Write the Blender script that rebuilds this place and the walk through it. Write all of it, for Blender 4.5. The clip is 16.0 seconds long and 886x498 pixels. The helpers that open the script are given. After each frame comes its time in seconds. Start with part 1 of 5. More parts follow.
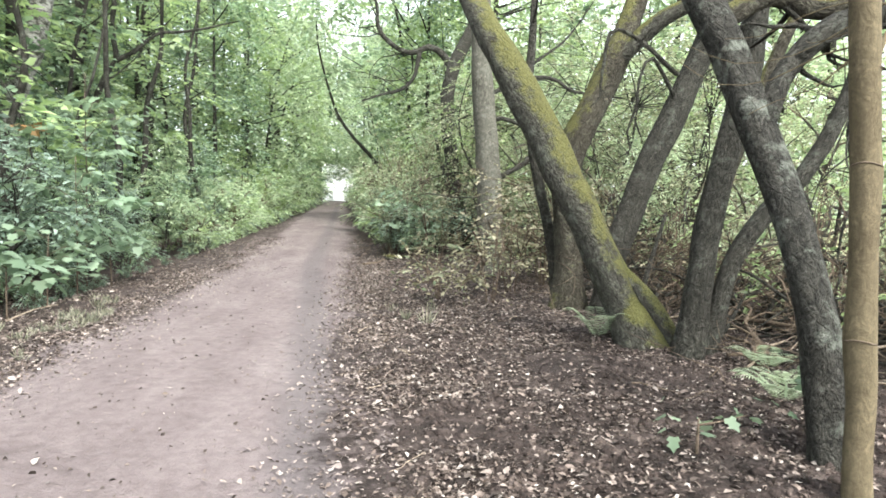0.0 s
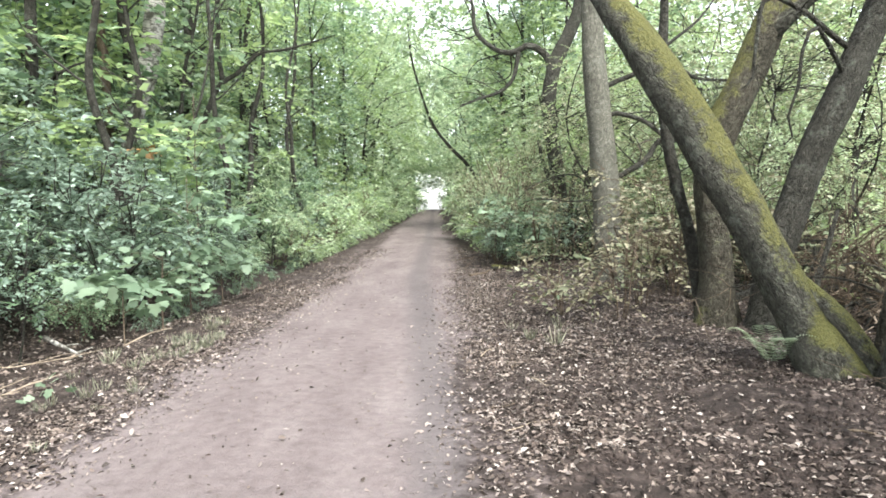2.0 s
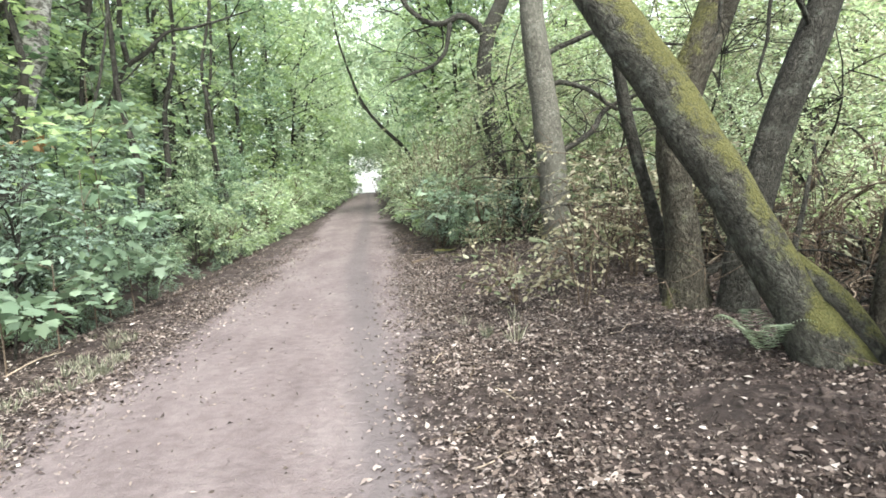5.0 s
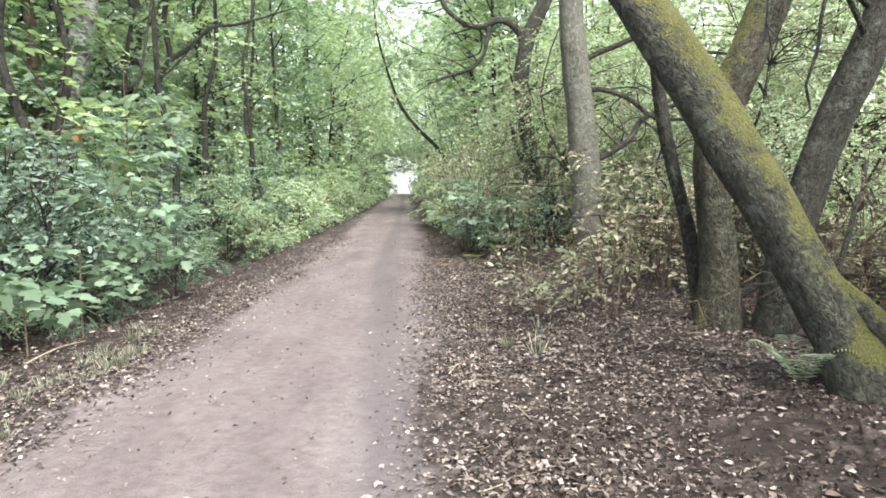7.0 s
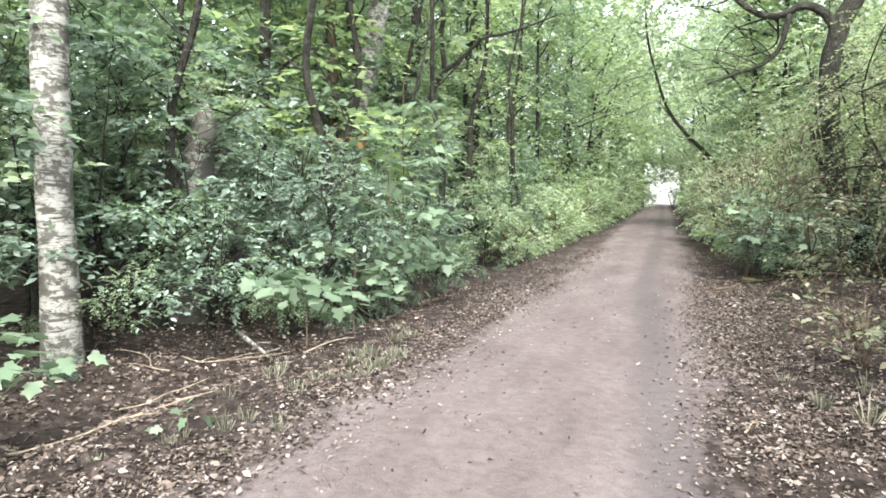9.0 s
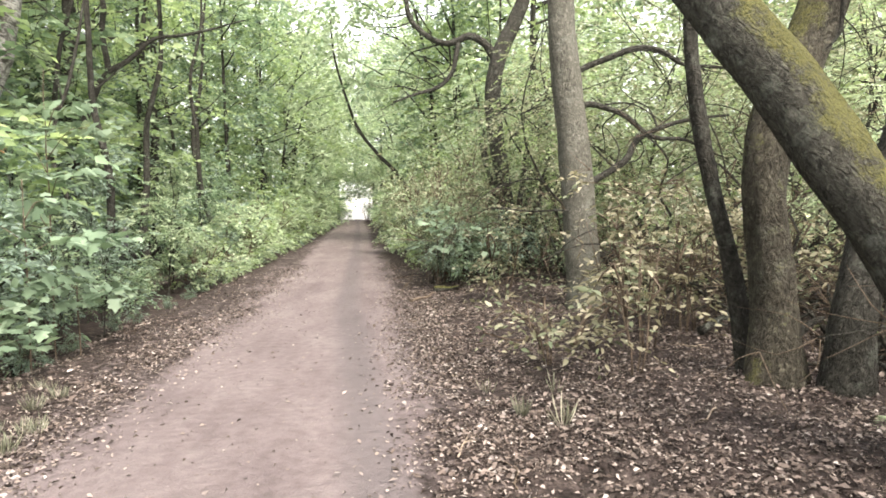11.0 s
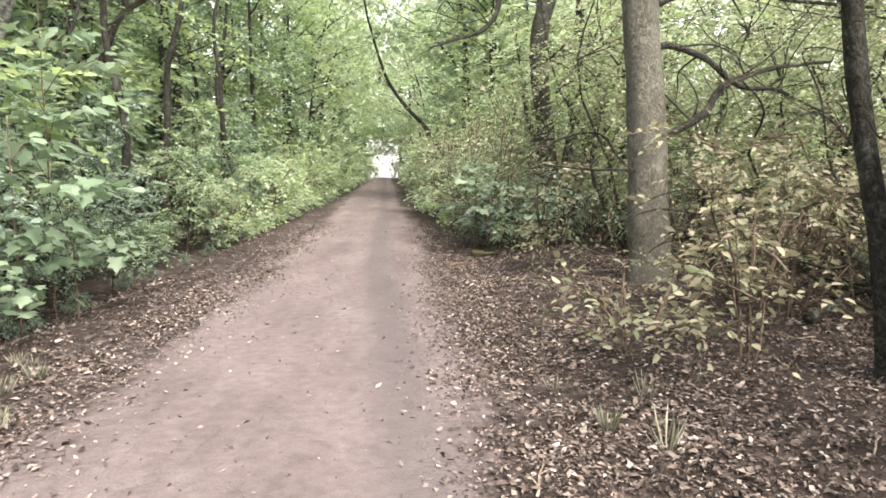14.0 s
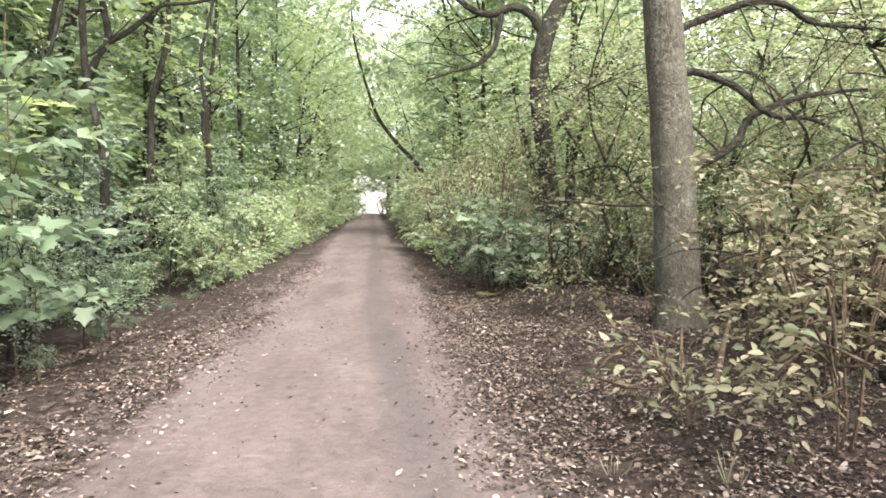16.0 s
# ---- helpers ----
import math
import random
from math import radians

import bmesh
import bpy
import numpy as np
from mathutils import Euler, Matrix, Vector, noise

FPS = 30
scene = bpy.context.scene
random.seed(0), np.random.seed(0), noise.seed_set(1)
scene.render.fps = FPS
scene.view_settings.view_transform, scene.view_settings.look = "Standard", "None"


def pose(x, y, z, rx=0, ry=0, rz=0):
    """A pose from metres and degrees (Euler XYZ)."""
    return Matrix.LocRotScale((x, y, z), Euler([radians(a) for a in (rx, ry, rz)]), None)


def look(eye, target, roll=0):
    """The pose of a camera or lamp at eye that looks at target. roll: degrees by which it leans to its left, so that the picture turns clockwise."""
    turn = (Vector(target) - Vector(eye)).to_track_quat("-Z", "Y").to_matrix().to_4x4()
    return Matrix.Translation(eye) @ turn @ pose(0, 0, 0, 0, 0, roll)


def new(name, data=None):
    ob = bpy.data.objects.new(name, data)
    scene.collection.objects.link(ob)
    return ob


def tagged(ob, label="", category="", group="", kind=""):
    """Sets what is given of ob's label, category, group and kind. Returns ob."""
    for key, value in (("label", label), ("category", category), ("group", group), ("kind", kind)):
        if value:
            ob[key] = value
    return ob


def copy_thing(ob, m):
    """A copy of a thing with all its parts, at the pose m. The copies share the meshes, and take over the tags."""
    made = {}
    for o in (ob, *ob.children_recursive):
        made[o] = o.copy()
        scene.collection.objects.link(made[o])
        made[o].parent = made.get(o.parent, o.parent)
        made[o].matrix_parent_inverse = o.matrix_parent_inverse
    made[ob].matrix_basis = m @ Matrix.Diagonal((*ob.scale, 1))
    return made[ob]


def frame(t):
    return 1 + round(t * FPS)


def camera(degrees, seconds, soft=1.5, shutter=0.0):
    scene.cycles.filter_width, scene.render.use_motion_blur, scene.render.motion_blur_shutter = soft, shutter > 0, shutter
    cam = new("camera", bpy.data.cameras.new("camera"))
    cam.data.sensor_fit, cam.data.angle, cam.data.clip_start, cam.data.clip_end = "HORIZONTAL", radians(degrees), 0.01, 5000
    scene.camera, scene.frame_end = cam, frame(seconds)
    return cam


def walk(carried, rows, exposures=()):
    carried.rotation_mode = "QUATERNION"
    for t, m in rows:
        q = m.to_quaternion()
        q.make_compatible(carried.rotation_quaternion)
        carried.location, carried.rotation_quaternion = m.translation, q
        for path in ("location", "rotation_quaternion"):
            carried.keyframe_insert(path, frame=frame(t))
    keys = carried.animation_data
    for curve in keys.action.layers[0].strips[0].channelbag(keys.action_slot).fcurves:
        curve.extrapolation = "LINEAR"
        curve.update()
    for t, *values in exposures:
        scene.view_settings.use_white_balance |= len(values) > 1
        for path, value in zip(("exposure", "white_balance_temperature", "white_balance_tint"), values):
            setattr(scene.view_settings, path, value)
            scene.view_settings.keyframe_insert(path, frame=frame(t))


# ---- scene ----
cam = camera(70.2, 16.0, soft=1.7)
PATH = [
    (0, (1.562, 1.192, 1.431), (1.837, 3.168, 1.288), 1.8),
    (0.5, (1.508, 1.392, 1.439), (1.895, 3.351, 1.338), 1.4),
    (1, (1.356, 1.595, 1.467), (1.708, 3.564, 1.436), -0.1),
    (1.5, (1.294, 1.702, 1.426), (1.506, 3.684, 1.261), -0.3),
    (2, (1.312, 1.924, 1.450), (1.292, 3.920, 1.323), -0.5),
    (2.5, (1.381, 2.121, 1.454), (1.402, 4.119, 1.379), 0.6),
    (3, (1.379, 2.299, 1.430), (1.589, 4.282, 1.267), 1.4),
    (3.5, (1.244, 2.530, 1.450), (1.599, 4.490, 1.270), -1.2),
    (4, (1.192, 2.694, 1.469), (1.540, 4.650, 1.238), -3.4),
    (4.2, (1.197, 2.726, 1.469), (1.464, 4.695, 1.242), -3.2),
    (6.3, (1.458, 2.810, 1.493), (1.532, 4.803, 1.341), -3.2),
    (6.5, (1.453, 2.820, 1.490), (1.461, 4.810, 1.286), -2.5),
    (7, (1.405, 2.943, 1.485), (1.473, 4.934, 1.307), -1.0),
    (7.5, (1.177, 3.083, 1.482), (1.120, 5.077, 1.334), -2.5),
    (8, (1.064, 3.174, 1.447), (0.614, 5.107, 1.200), -2.5),
    (8.5, (1.046, 3.317, 1.469), (0.297, 5.155, 1.224), -1.8),
    (9, (1.152, 3.506, 1.500), (0.454, 5.374, 1.348), 0.8),
    (9.5, (1.200, 3.665, 1.482), (0.839, 5.620, 1.267), -0.0),
    (10, (1.117, 3.904, 1.502), (1.191, 5.900, 1.395), 0.5),
    (10.2, (1.059, 3.957, 1.488), (1.203, 5.951, 1.432), -0.1),
    (12.3, (1.293, 4.679, 1.482), (1.609, 6.646, 1.297), -0.7),
    (12.5, (1.302, 4.758, 1.481), (1.731, 6.704, 1.317), -0.3),
    (13, (1.182, 4.981, 1.503), (1.753, 6.896, 1.437), 0.5),
    (13.5, (1.094, 5.147, 1.445), (1.615, 7.070, 1.264), 2.2),
    (14, (0.984, 5.303, 1.439), (1.124, 7.285, 1.215), 0.7),
    (14.5, (0.899, 5.520, 1.428), (0.789, 7.509, 1.258), 0.3),
    (15, (0.904, 5.708, 1.412), (0.840, 7.696, 1.202), 0.6),
    (15.5, (0.794, 5.921, 1.456), (0.878, 7.917, 1.373), 0.0),
    (16, (0.773, 6.067, 1.457), (0.956, 8.056, 1.345), 0.4),
]
walk(cam, [(t, look(eye, target, roll)) for t, eye, target, roll in PATH],
     [(0, 2.6, 6450, 5), (8.5, 2.6, 6450, 5), (10.2, 2.6, 6900, 9), (12.3, 2.6, 7100, 13), (16, 2.6, 7100, 12)])

# ---- world, sun, exposure ----
SUN_EL, SUN_AZ = radians(50), radians(158)
world = bpy.data.worlds.new("overcast_sky")
scene.world = world
world.use_nodes = True
wn, wl = world.node_tree.nodes, world.node_tree.links
sky = wn.new("ShaderNodeTexSky")
sky.sky_type, sky.sun_disc = "NISHITA", False
sky.sun_elevation, sky.sun_rotation = SUN_EL, SUN_AZ
sky.air_density, sky.dust_density, sky.ozone_density = 1.0, 2.0, 1.0
sat = wn.new("ShaderNodeHueSaturation")
sat.inputs["Saturation"].default_value = 0.3
wl.new(sky.outputs[0], sat.inputs["Color"])
wl.new(sat.outputs[0], wn["Background"].inputs["Color"])
wn["Background"].inputs["Strength"].default_value = 0.15
sun_data = bpy.data.lights.new("sun", "SUN")
sun_data.energy, sun_data.angle, sun_data.color = 1.5, radians(25), (1.0, 0.96, 0.9)
sun = new("sun", sun_data)
sun.matrix_world = look((math.sin(SUN_AZ) * 50 * math.cos(SUN_EL), math.cos(SUN_AZ) * 50 * math.cos(SUN_EL), 50 * math.sin(SUN_EL)), (0, 0, 0))


# ---- materials ----
def mat_base(name, rough=0.9, spec=0.25):
    m = bpy.data.materials.new(name)
    m.use_nodes = True
    nodes, links = m.node_tree.nodes, m.node_tree.links
    b = nodes["Principled BSDF"]
    b.inputs["Roughness"].default_value = rough
    b.inputs["Specular IOR Level"].default_value = spec
    return m, nodes, links, b


def noise_node(nodes, links, vec, scale, detail=6, rough=0.6, distort=0.0):
    n = nodes.new("ShaderNodeTexNoise")
    n.inputs["Scale"].default_value, n.inputs["Detail"].default_value = scale, detail
    n.inputs["Roughness"].default_value, n.inputs["Distortion"].default_value = rough, distort
    links.new(vec, n.inputs["Vector"])
    return n.outputs["Fac"]


def ramp(nodes, links, fac, stops):
    r = nodes.new("ShaderNodeValToRGB")
    els = r.color_ramp.elements
    while len(els) < len(stops):
        els.new(0.5)
    for e, (p, c) in zip(els, stops):
        e.position, e.color = p, (*c, 1)
    links.new(fac, r.inputs["Fac"])
    return r.outputs["Color"]


def mix(nodes, links, fac, a, b, blend="MIX"):
    n = nodes.new("ShaderNodeMix")
    n.data_type, n.blend_type = "RGBA", blend
    for value, sock in ((fac, n.inputs[0]), (a, n.inputs[6]), (b, n.inputs[7])):
        if isinstance(value, (int, float)):
            sock.default_value = value
        elif isinstance(value, tuple):
            sock.default_value = (*value, 1)
        else:
            links.new(value, sock)
    return n.outputs[2]


def math_node(nodes, links, op, a, b=0.0, c=0.0, clamp=False):
    n = nodes.new("ShaderNodeMath")
    n.operation, n.use_clamp = op, clamp
    for value, sock in zip((a, b, c), n.inputs):
        if isinstance(value, (int, float)):
            sock.default_value = value
        else:
            links.new(value, sock)
    return n.outputs[0]


def bump(nodes, links, b, height, strength, dist):
    n = nodes.new("ShaderNodeBump")
    n.inputs["Strength"].default_value, n.inputs["Distance"].default_value = strength, dist
    links.new(height, n.inputs["Height"])
    links.new(n.outputs[0], b.inputs["Normal"])


def leaf_mat(name, c1, c2, c3, through_light=0.4, rough=0.5):
    """A leaf: colours picked leaf by leaf, light passing through the blade."""
    m, nodes, links, b = mat_base(name, rough, 0.35)
    geo, info = nodes.new("ShaderNodeNewGeometry"), nodes.new("ShaderNodeObjectInfo")
    col = ramp(nodes, links, geo.outputs["Random Per Island"], [(0.0, c1), (0.55, c2), (1.0, c3)])
    tone = math_node(nodes, links, "MULTIPLY_ADD", info.outputs["Random"], 0.4, 0.92)
    hsv = nodes.new("ShaderNodeHueSaturation")
    links.new(col, hsv.inputs["Color"])
    links.new(tone, hsv.inputs["Value"])
    patch = noise_node(nodes, links, geo.outputs["Position"], 0.7, 3)
    links.new(math_node(nodes, links, "MULTIPLY_ADD", patch, 0.05, 0.475), hsv.inputs["Hue"])
    links.new(hsv.outputs[0], b.inputs["Base Color"])
    tr, mx = nodes.new("ShaderNodeBsdfTranslucent"), nodes.new("ShaderNodeMixShader")
    warm = mix(nodes, links, 0.5, hsv.outputs[0], (1.0, 1.0, 0.88), "MULTIPLY")
    gain = mix(nodes, links, 1.0, warm, (1.35, 1.35, 1.25), "MULTIPLY")
    links.new(gain, tr.inputs["Color"])
    mx.inputs[0].default_value = through_light
    links.new(b.outputs[0], mx.inputs[1])
    links.new(tr.outputs[0], mx.inputs[2])
    links.new(mx.outputs[0], nodes["Material Output"].inputs["Surface"])
    return m


def bark_mat(name, dark, light, moss=0.0, moss_col=(0.098, 0.096, 0.032), furrow=1.0, lichen=0.0):
    """Furrowed bark along the stem, with moss on the side that faces up."""
    m, nodes, links, b = mat_base(name, 0.92, 0.15)
    at, geo = nodes.new("ShaderNodeAttribute"), nodes.new("ShaderNodeNewGeometry")
    at.attribute_name = "bark"
    vec = at.outputs["Vector"]
    ridges = noise_node(nodes, links, vec, 13, 7, 0.7, 2.2)
    broad = noise_node(nodes, links, geo.outputs["Position"], 3.2, 4)
    fine = noise_node(nodes, links, geo.outputs["Position"], 70, 5, 0.7)
    plates = nodes.new("ShaderNodeTexVoronoi")
    plates.feature = "DISTANCE_TO_EDGE"
    plates.inputs["Scale"].default_value = 17
    warp = nodes.new("ShaderNodeVectorMath")
    warp.operation = "MULTIPLY_ADD"
    warp.inputs[1].default_value = (0.09, 0.09, 0.09)
    bend = nodes.new("ShaderNodeTexNoise")
    bend.inputs["Scale"].default_value = 18
    links.new(vec, bend.inputs["Vector"])
    links.new(bend.outputs["Color"], warp.inputs[0])
    links.new(vec, warp.inputs[2])
    links.new(warp.outputs[0], plates.inputs["Vector"])
    crack = ramp(nodes, links, plates.outputs["Distance"], [(0.0, (0, 0, 0)), (0.16, (1, 1, 1))])
    col = ramp(nodes, links, ridges, [(0.3, dark), (0.55, light), (0.72, tuple(min(1, v * 1.6) for v in light))])
    col = mix(nodes, links, 0.3 * min(1, furrow), col, mix(nodes, links, crack, tuple(v / max(light) * 0.28 for v in light), (1.0, 1.0, 1.0)), "MULTIPLY")
    col = mix(nodes, links, 0.28, col, ramp(nodes, links, fine, [(0.35, (0.5, 0.5, 0.5)), (0.65, (1.4, 1.4, 1.4))]), "MULTIPLY")
    col = mix(nodes, links, 0.55, col, ramp(nodes, links, broad, [(0.3, (0.55, 0.52, 0.5)), (0.7, (1, 1, 1))]), "MULTIPLY")
    if lichen:
        spots = ramp(nodes, links, noise_node(nodes, links, geo.outputs["Position"], 5, 6, 0.72), [(0.54, (0, 0, 0)), (0.66, (lichen,) * 3)])
        col = mix(nodes, links, spots, col, (0.24, 0.26, 0.22))
        flakes = ramp(nodes, links, noise_node(nodes, links, vec, 22, 5, 0.72, 1.0), [(0.57, (0, 0, 0)), (0.64, (0.5, 0.5, 0.5))])
        col = mix(nodes, links, flakes, col, tuple(min(0.3, v * 2.4) for v in light))
    if moss:
        sep = nodes.new("ShaderNodeSeparateXYZ")
        links.new(geo.outputs["Normal"], sep.inputs[0])
        up = math_node(nodes, links, "MULTIPLY_ADD", sep.outputs[2], 0.95, moss - 1.12)
        n2 = math_node(nodes, links, "MULTIPLY_ADD", noise_node(nodes, links, geo.outputs["Position"], 5, 6, 0.7), 1.6, up)
        n3 = math_node(nodes, links, "MULTIPLY_ADD", fine, 0.5, n2)
        mask = ramp(nodes, links, n3, [(0.52, (0, 0, 0)), (0.8, (0.9, 0.9, 0.9))])
        shade = ramp(nodes, links, fine, [(0.3, tuple(v * 0.5 for v in moss_col)), (0.7, tuple(v * 1.5 for v in moss_col))])
        col = mix(nodes, links, mask, col, shade)
    links.new(col, b.inputs["Base Color"])
    h = math_node(nodes, links, "MULTIPLY_ADD", fine, 0.35, math_node(nodes, links, "MULTIPLY_ADD", crack, 0.25, ridges))
    bump(nodes, links, b, h, min(1.0, 1.0 * furrow), 0.045)
    return m


M_LEAF_L = leaf_mat("leaf_mid_green", (0.07, 0.11, 0.066), (0.135, 0.192, 0.12), (0.22, 0.29, 0.19), 0.5)
M_LEAF_B = leaf_mat("leaf_bluish_green", (0.075, 0.108, 0.082), (0.135, 0.182, 0.143), (0.22, 0.28, 0.23), 0.38)
M_LEAF_Y = leaf_mat("leaf_yellow_green", (0.125, 0.175, 0.082), (0.2, 0.265, 0.128), (0.28, 0.345, 0.18), 0.55)
# M_LEAF_P is lightened so that its colour stands in for haze on far foliage
M_LEAF_P = leaf_mat("leaf_pale_green_hazed", (0.185, 0.24, 0.15), (0.26, 0.32, 0.21), (0.345, 0.405, 0.285), 0.5)
M_LEAF_S = leaf_mat("leaf_sparse_olive", (0.08, 0.102, 0.058), (0.15, 0.168, 0.105), (0.28, 0.275, 0.195), 0.4)
M_LEAF_T = leaf_mat("leaf_fading_tan", (0.1, 0.099, 0.06), (0.185, 0.17, 0.112), (0.31, 0.28, 0.2), 0.3)
M_LEAF_R = leaf_mat("leaf_withered_orange", (0.2, 0.1, 0.04), (0.28, 0.14, 0.06), (0.32, 0.2, 0.1), 0.3)
M_MAPLE = leaf_mat("leaf_maple", (0.09, 0.13, 0.082), (0.13, 0.18, 0.118), (0.185, 0.24, 0.165), 0.38)
M_FERN = leaf_mat("leaf_fern", (0.15, 0.19, 0.125), (0.21, 0.255, 0.175), (0.29, 0.335, 0.245), 0.35)
M_GRASS = leaf_mat("grass_blades", (0.1, 0.112, 0.075), (0.165, 0.168, 0.122), (0.3, 0.285, 0.22), 0.3)
M_BARK = bark_mat("bark_dark_brown", (0.009, 0.008, 0.007), (0.045, 0.043, 0.036), lichen=0.2)
M_BARK_MOSSY = bark_mat("bark_mossy", (0.013, 0.012, 0.01), (0.07, 0.068, 0.056), moss=0.36, lichen=0.3)
M_BARK_LIGHTMOSS = bark_mat("bark_brown_some_moss", (0.012, 0.01, 0.008), (0.066, 0.06, 0.046), moss=0.38, lichen=0.1)
M_BARK_GREY = bark_mat("bark_grey", (0.04, 0.038, 0.031), (0.105, 0.102, 0.085), lichen=0.25, furrow=0.6)
M_BARK_TAN = bark_mat("bark_tan_smooth", (0.07, 0.056, 0.034), (0.108, 0.088, 0.055), furrow=0.22)
M_BARK_BLACK = bark_mat("bark_sooty", (0.007, 0.0065, 0.006), (0.045, 0.043, 0.037), lichen=0.42)
M_TWIG = bark_mat("twig_brown", (0.04, 0.03, 0.022), (0.13, 0.1, 0.075), furrow=0.4)
M_DEADWOOD = bark_mat("dead_wood_pale", (0.13, 0.1, 0.075), (0.34, 0.28, 0.22), furrow=0.5)


def birch_mat(name="bark_birch", scars=0.48, tone=1.0):
    m, nodes, links, b = mat_base(name, 0.7, 0.3)
    at, geo = nodes.new("ShaderNodeAttribute"), nodes.new("ShaderNodeNewGeometry")
    at.attribute_name = "bark"
    mp = nodes.new("ShaderNodeMapping")
    mp.inputs["Scale"].default_value = (1, 1, 7)
    links.new(at.outputs["Vector"], mp.inputs[0])
    bands = noise_node(nodes, links, mp.outputs[0], 5, 5, 0.65, 0.8)
    cracks = noise_node(nodes, links, geo.outputs["Position"], 6, 5, 0.7)
    col = ramp(nodes, links, bands, [(0.4, (0.05, 0.045, 0.04)), (0.5, (0.36 * tone, 0.35 * tone, 0.32 * tone)), (0.8, (0.52 * tone, 0.5 * tone, 0.47 * tone))])
    col = mix(nodes, links, ramp(nodes, links, cracks, [(scars, (0, 0, 0)), (scars + 0.08, (0.9, 0.9, 0.9))]), col, (0.055, 0.05, 0.042))
    links.new(col, b.inputs["Base Color"])
    bump(nodes, links, b, bands, 0.6, 0.02)
    return m


M_BIRCH, M_SNAG = birch_mat(tone=0.72), birch_mat("bark_rotten_birch", 0.38, 0.75)


def earth_mat():
    """Churned soil that gives way to the trodden, sandy earth of the path with a ragged edge, and to a pale field far off."""
    m, nodes, links, b = mat_base("forest_earth", 0.95, 0.15)
    geo = nodes.new("ShaderNodeNewGeometry")
    p = geo.outputs["Position"]
    sep = nodes.new("ShaderNodeSeparateXYZ")
    links.new(p, sep.inputs[0])
    wx, y = sep.outputs[0], sep.outputs[1]
    along = math_node(nodes, links, "MULTIPLY", math_node(nodes, links, "SUBTRACT", y, 14.0), 1 / 81, clamp=True)
    x = math_node(nodes, links, "MULTIPLY_ADD", math_node(nodes, links, "POWER", along, 1.2), 1.75, wx)
    broad, mid, fine = (noise_node(nodes, links, p, s, 6, 0.65) for s in (0.8, 7, 55))
    soil = ramp(nodes, links, mid, [(0.32, (0.009, 0.007, 0.006)), (0.52, (0.032, 0.025, 0.023)), (0.7, (0.09, 0.073, 0.067))])
    soil = mix(nodes, links, 0.7, soil, ramp(nodes, links, fine, [(0.35, (0.4, 0.37, 0.35)), (0.65, (1.7, 1.6, 1.5))]), "MULTIPLY")
    soil = mix(nodes, links, ramp(nodes, links, broad, [(0.45, (0, 0, 0)), (0.62, (0.55, 0.55, 0.55))]), soil, (0.03, 0.023, 0.021))
    far = math_node(nodes, links, "MULTIPLY_ADD", broad, 6, wx)
    field = ramp(nodes, links, math_node(nodes, links, "MULTIPLY", far, 0.02), [(0.29, (0, 0, 0)), (0.37, (1, 1, 1))])
    soil = mix(nodes, links, field, soil, ramp(nodes, links, mid, [(0.3, (0.24, 0.25, 0.13)), (0.7, (0.42, 0.41, 0.27))]))
    mp = nodes.new("ShaderNodeMapping")
    mp.inputs["Scale"].default_value = (1, 0.3, 1)
    links.new(p, mp.inputs[0])
    long, grit, sand = noise_node(nodes, links, mp.outputs[0], 1.6, 5, 0.6), noise_node(nodes, links, p, 11, 7, 0.68), noise_node(nodes, links, p, 140, 3, 0.7)
    col = ramp(nodes, links, long, [(0.3, (0.096, 0.079, 0.08)), (0.5, (0.126, 0.105, 0.106)), (0.72, (0.16, 0.137, 0.138))])
    col = mix(nodes, links, 0.6, col, ramp(nodes, links, grit, [(0.32, (0.6, 0.57, 0.56)), (0.6, (1.1, 1.08, 1.07))]), "MULTIPLY")
    col = mix(nodes, links, 0.5, col, ramp(nodes, links, sand, [(0.3, (0.6, 0.58, 0.56)), (0.6, (1.2, 1.18, 1.16))]), "MULTIPLY")
    # the smooth damp wheel track
    off = math_node(nodes, links, "ABSOLUTE", math_node(nodes, links, "SUBTRACT", x, math_node(nodes, links, "MULTIPLY_ADD", math_node(nodes, links, "MINIMUM", y, 15.0), -0.065, 1.62)))
    edge = math_node(nodes, links, "MULTIPLY_ADD", long, 0.25, off)
    track = ramp(nodes, links, edge, [(0.22, (0.6, 0.6, 0.6)), (0.42, (0, 0, 0))])
    col = mix(nodes, links, track, col, (0.078, 0.069, 0.07))
    # how far a spot lies inside the path, in metres
    left = math_node(nodes, links, "MULTIPLY_ADD", math_node(nodes, links, "MAXIMUM", math_node(nodes, links, "SUBTRACT", y, 12.0), 0.0), 0.012, 0.98)
    to_right, to_left = math_node(nodes, links, "SUBTRACT", 1.47, x), math_node(nodes, links, "ADD", x, left)
    to_right = math_node(nodes, links, "MAXIMUM", to_right, math_node(nodes, links, "MULTIPLY", to_right, 0.6))
    to_left = math_node(nodes, links, "MAXIMUM", to_left, math_node(nodes, links, "MULTIPLY", to_left, 0.28))
    inside = math_node(nodes, links, "MINIMUM", to_right, to_left)
    ragged = math_node(nodes, links, "MULTIPLY_ADD", math_node(nodes, links, "SUBTRACT", mid, 0.5), 0.9, inside)
    ragged = math_node(nodes, links, "MULTIPLY_ADD", math_node(nodes, links, "SUBTRACT", long, 0.5), 0.9, ragged)
    way = nodes.new("ShaderNodeMapRange")
    way.interpolation_type = "SMOOTHSTEP"
    way.inputs["From Min"].default_value, way.inputs["From Max"].default_value = -0.22, 0.2
    links.new(ragged, way.inputs["Value"])
    links.new(mix(nodes, links, way.outputs[0], soil, col), b.inputs["Base Color"])
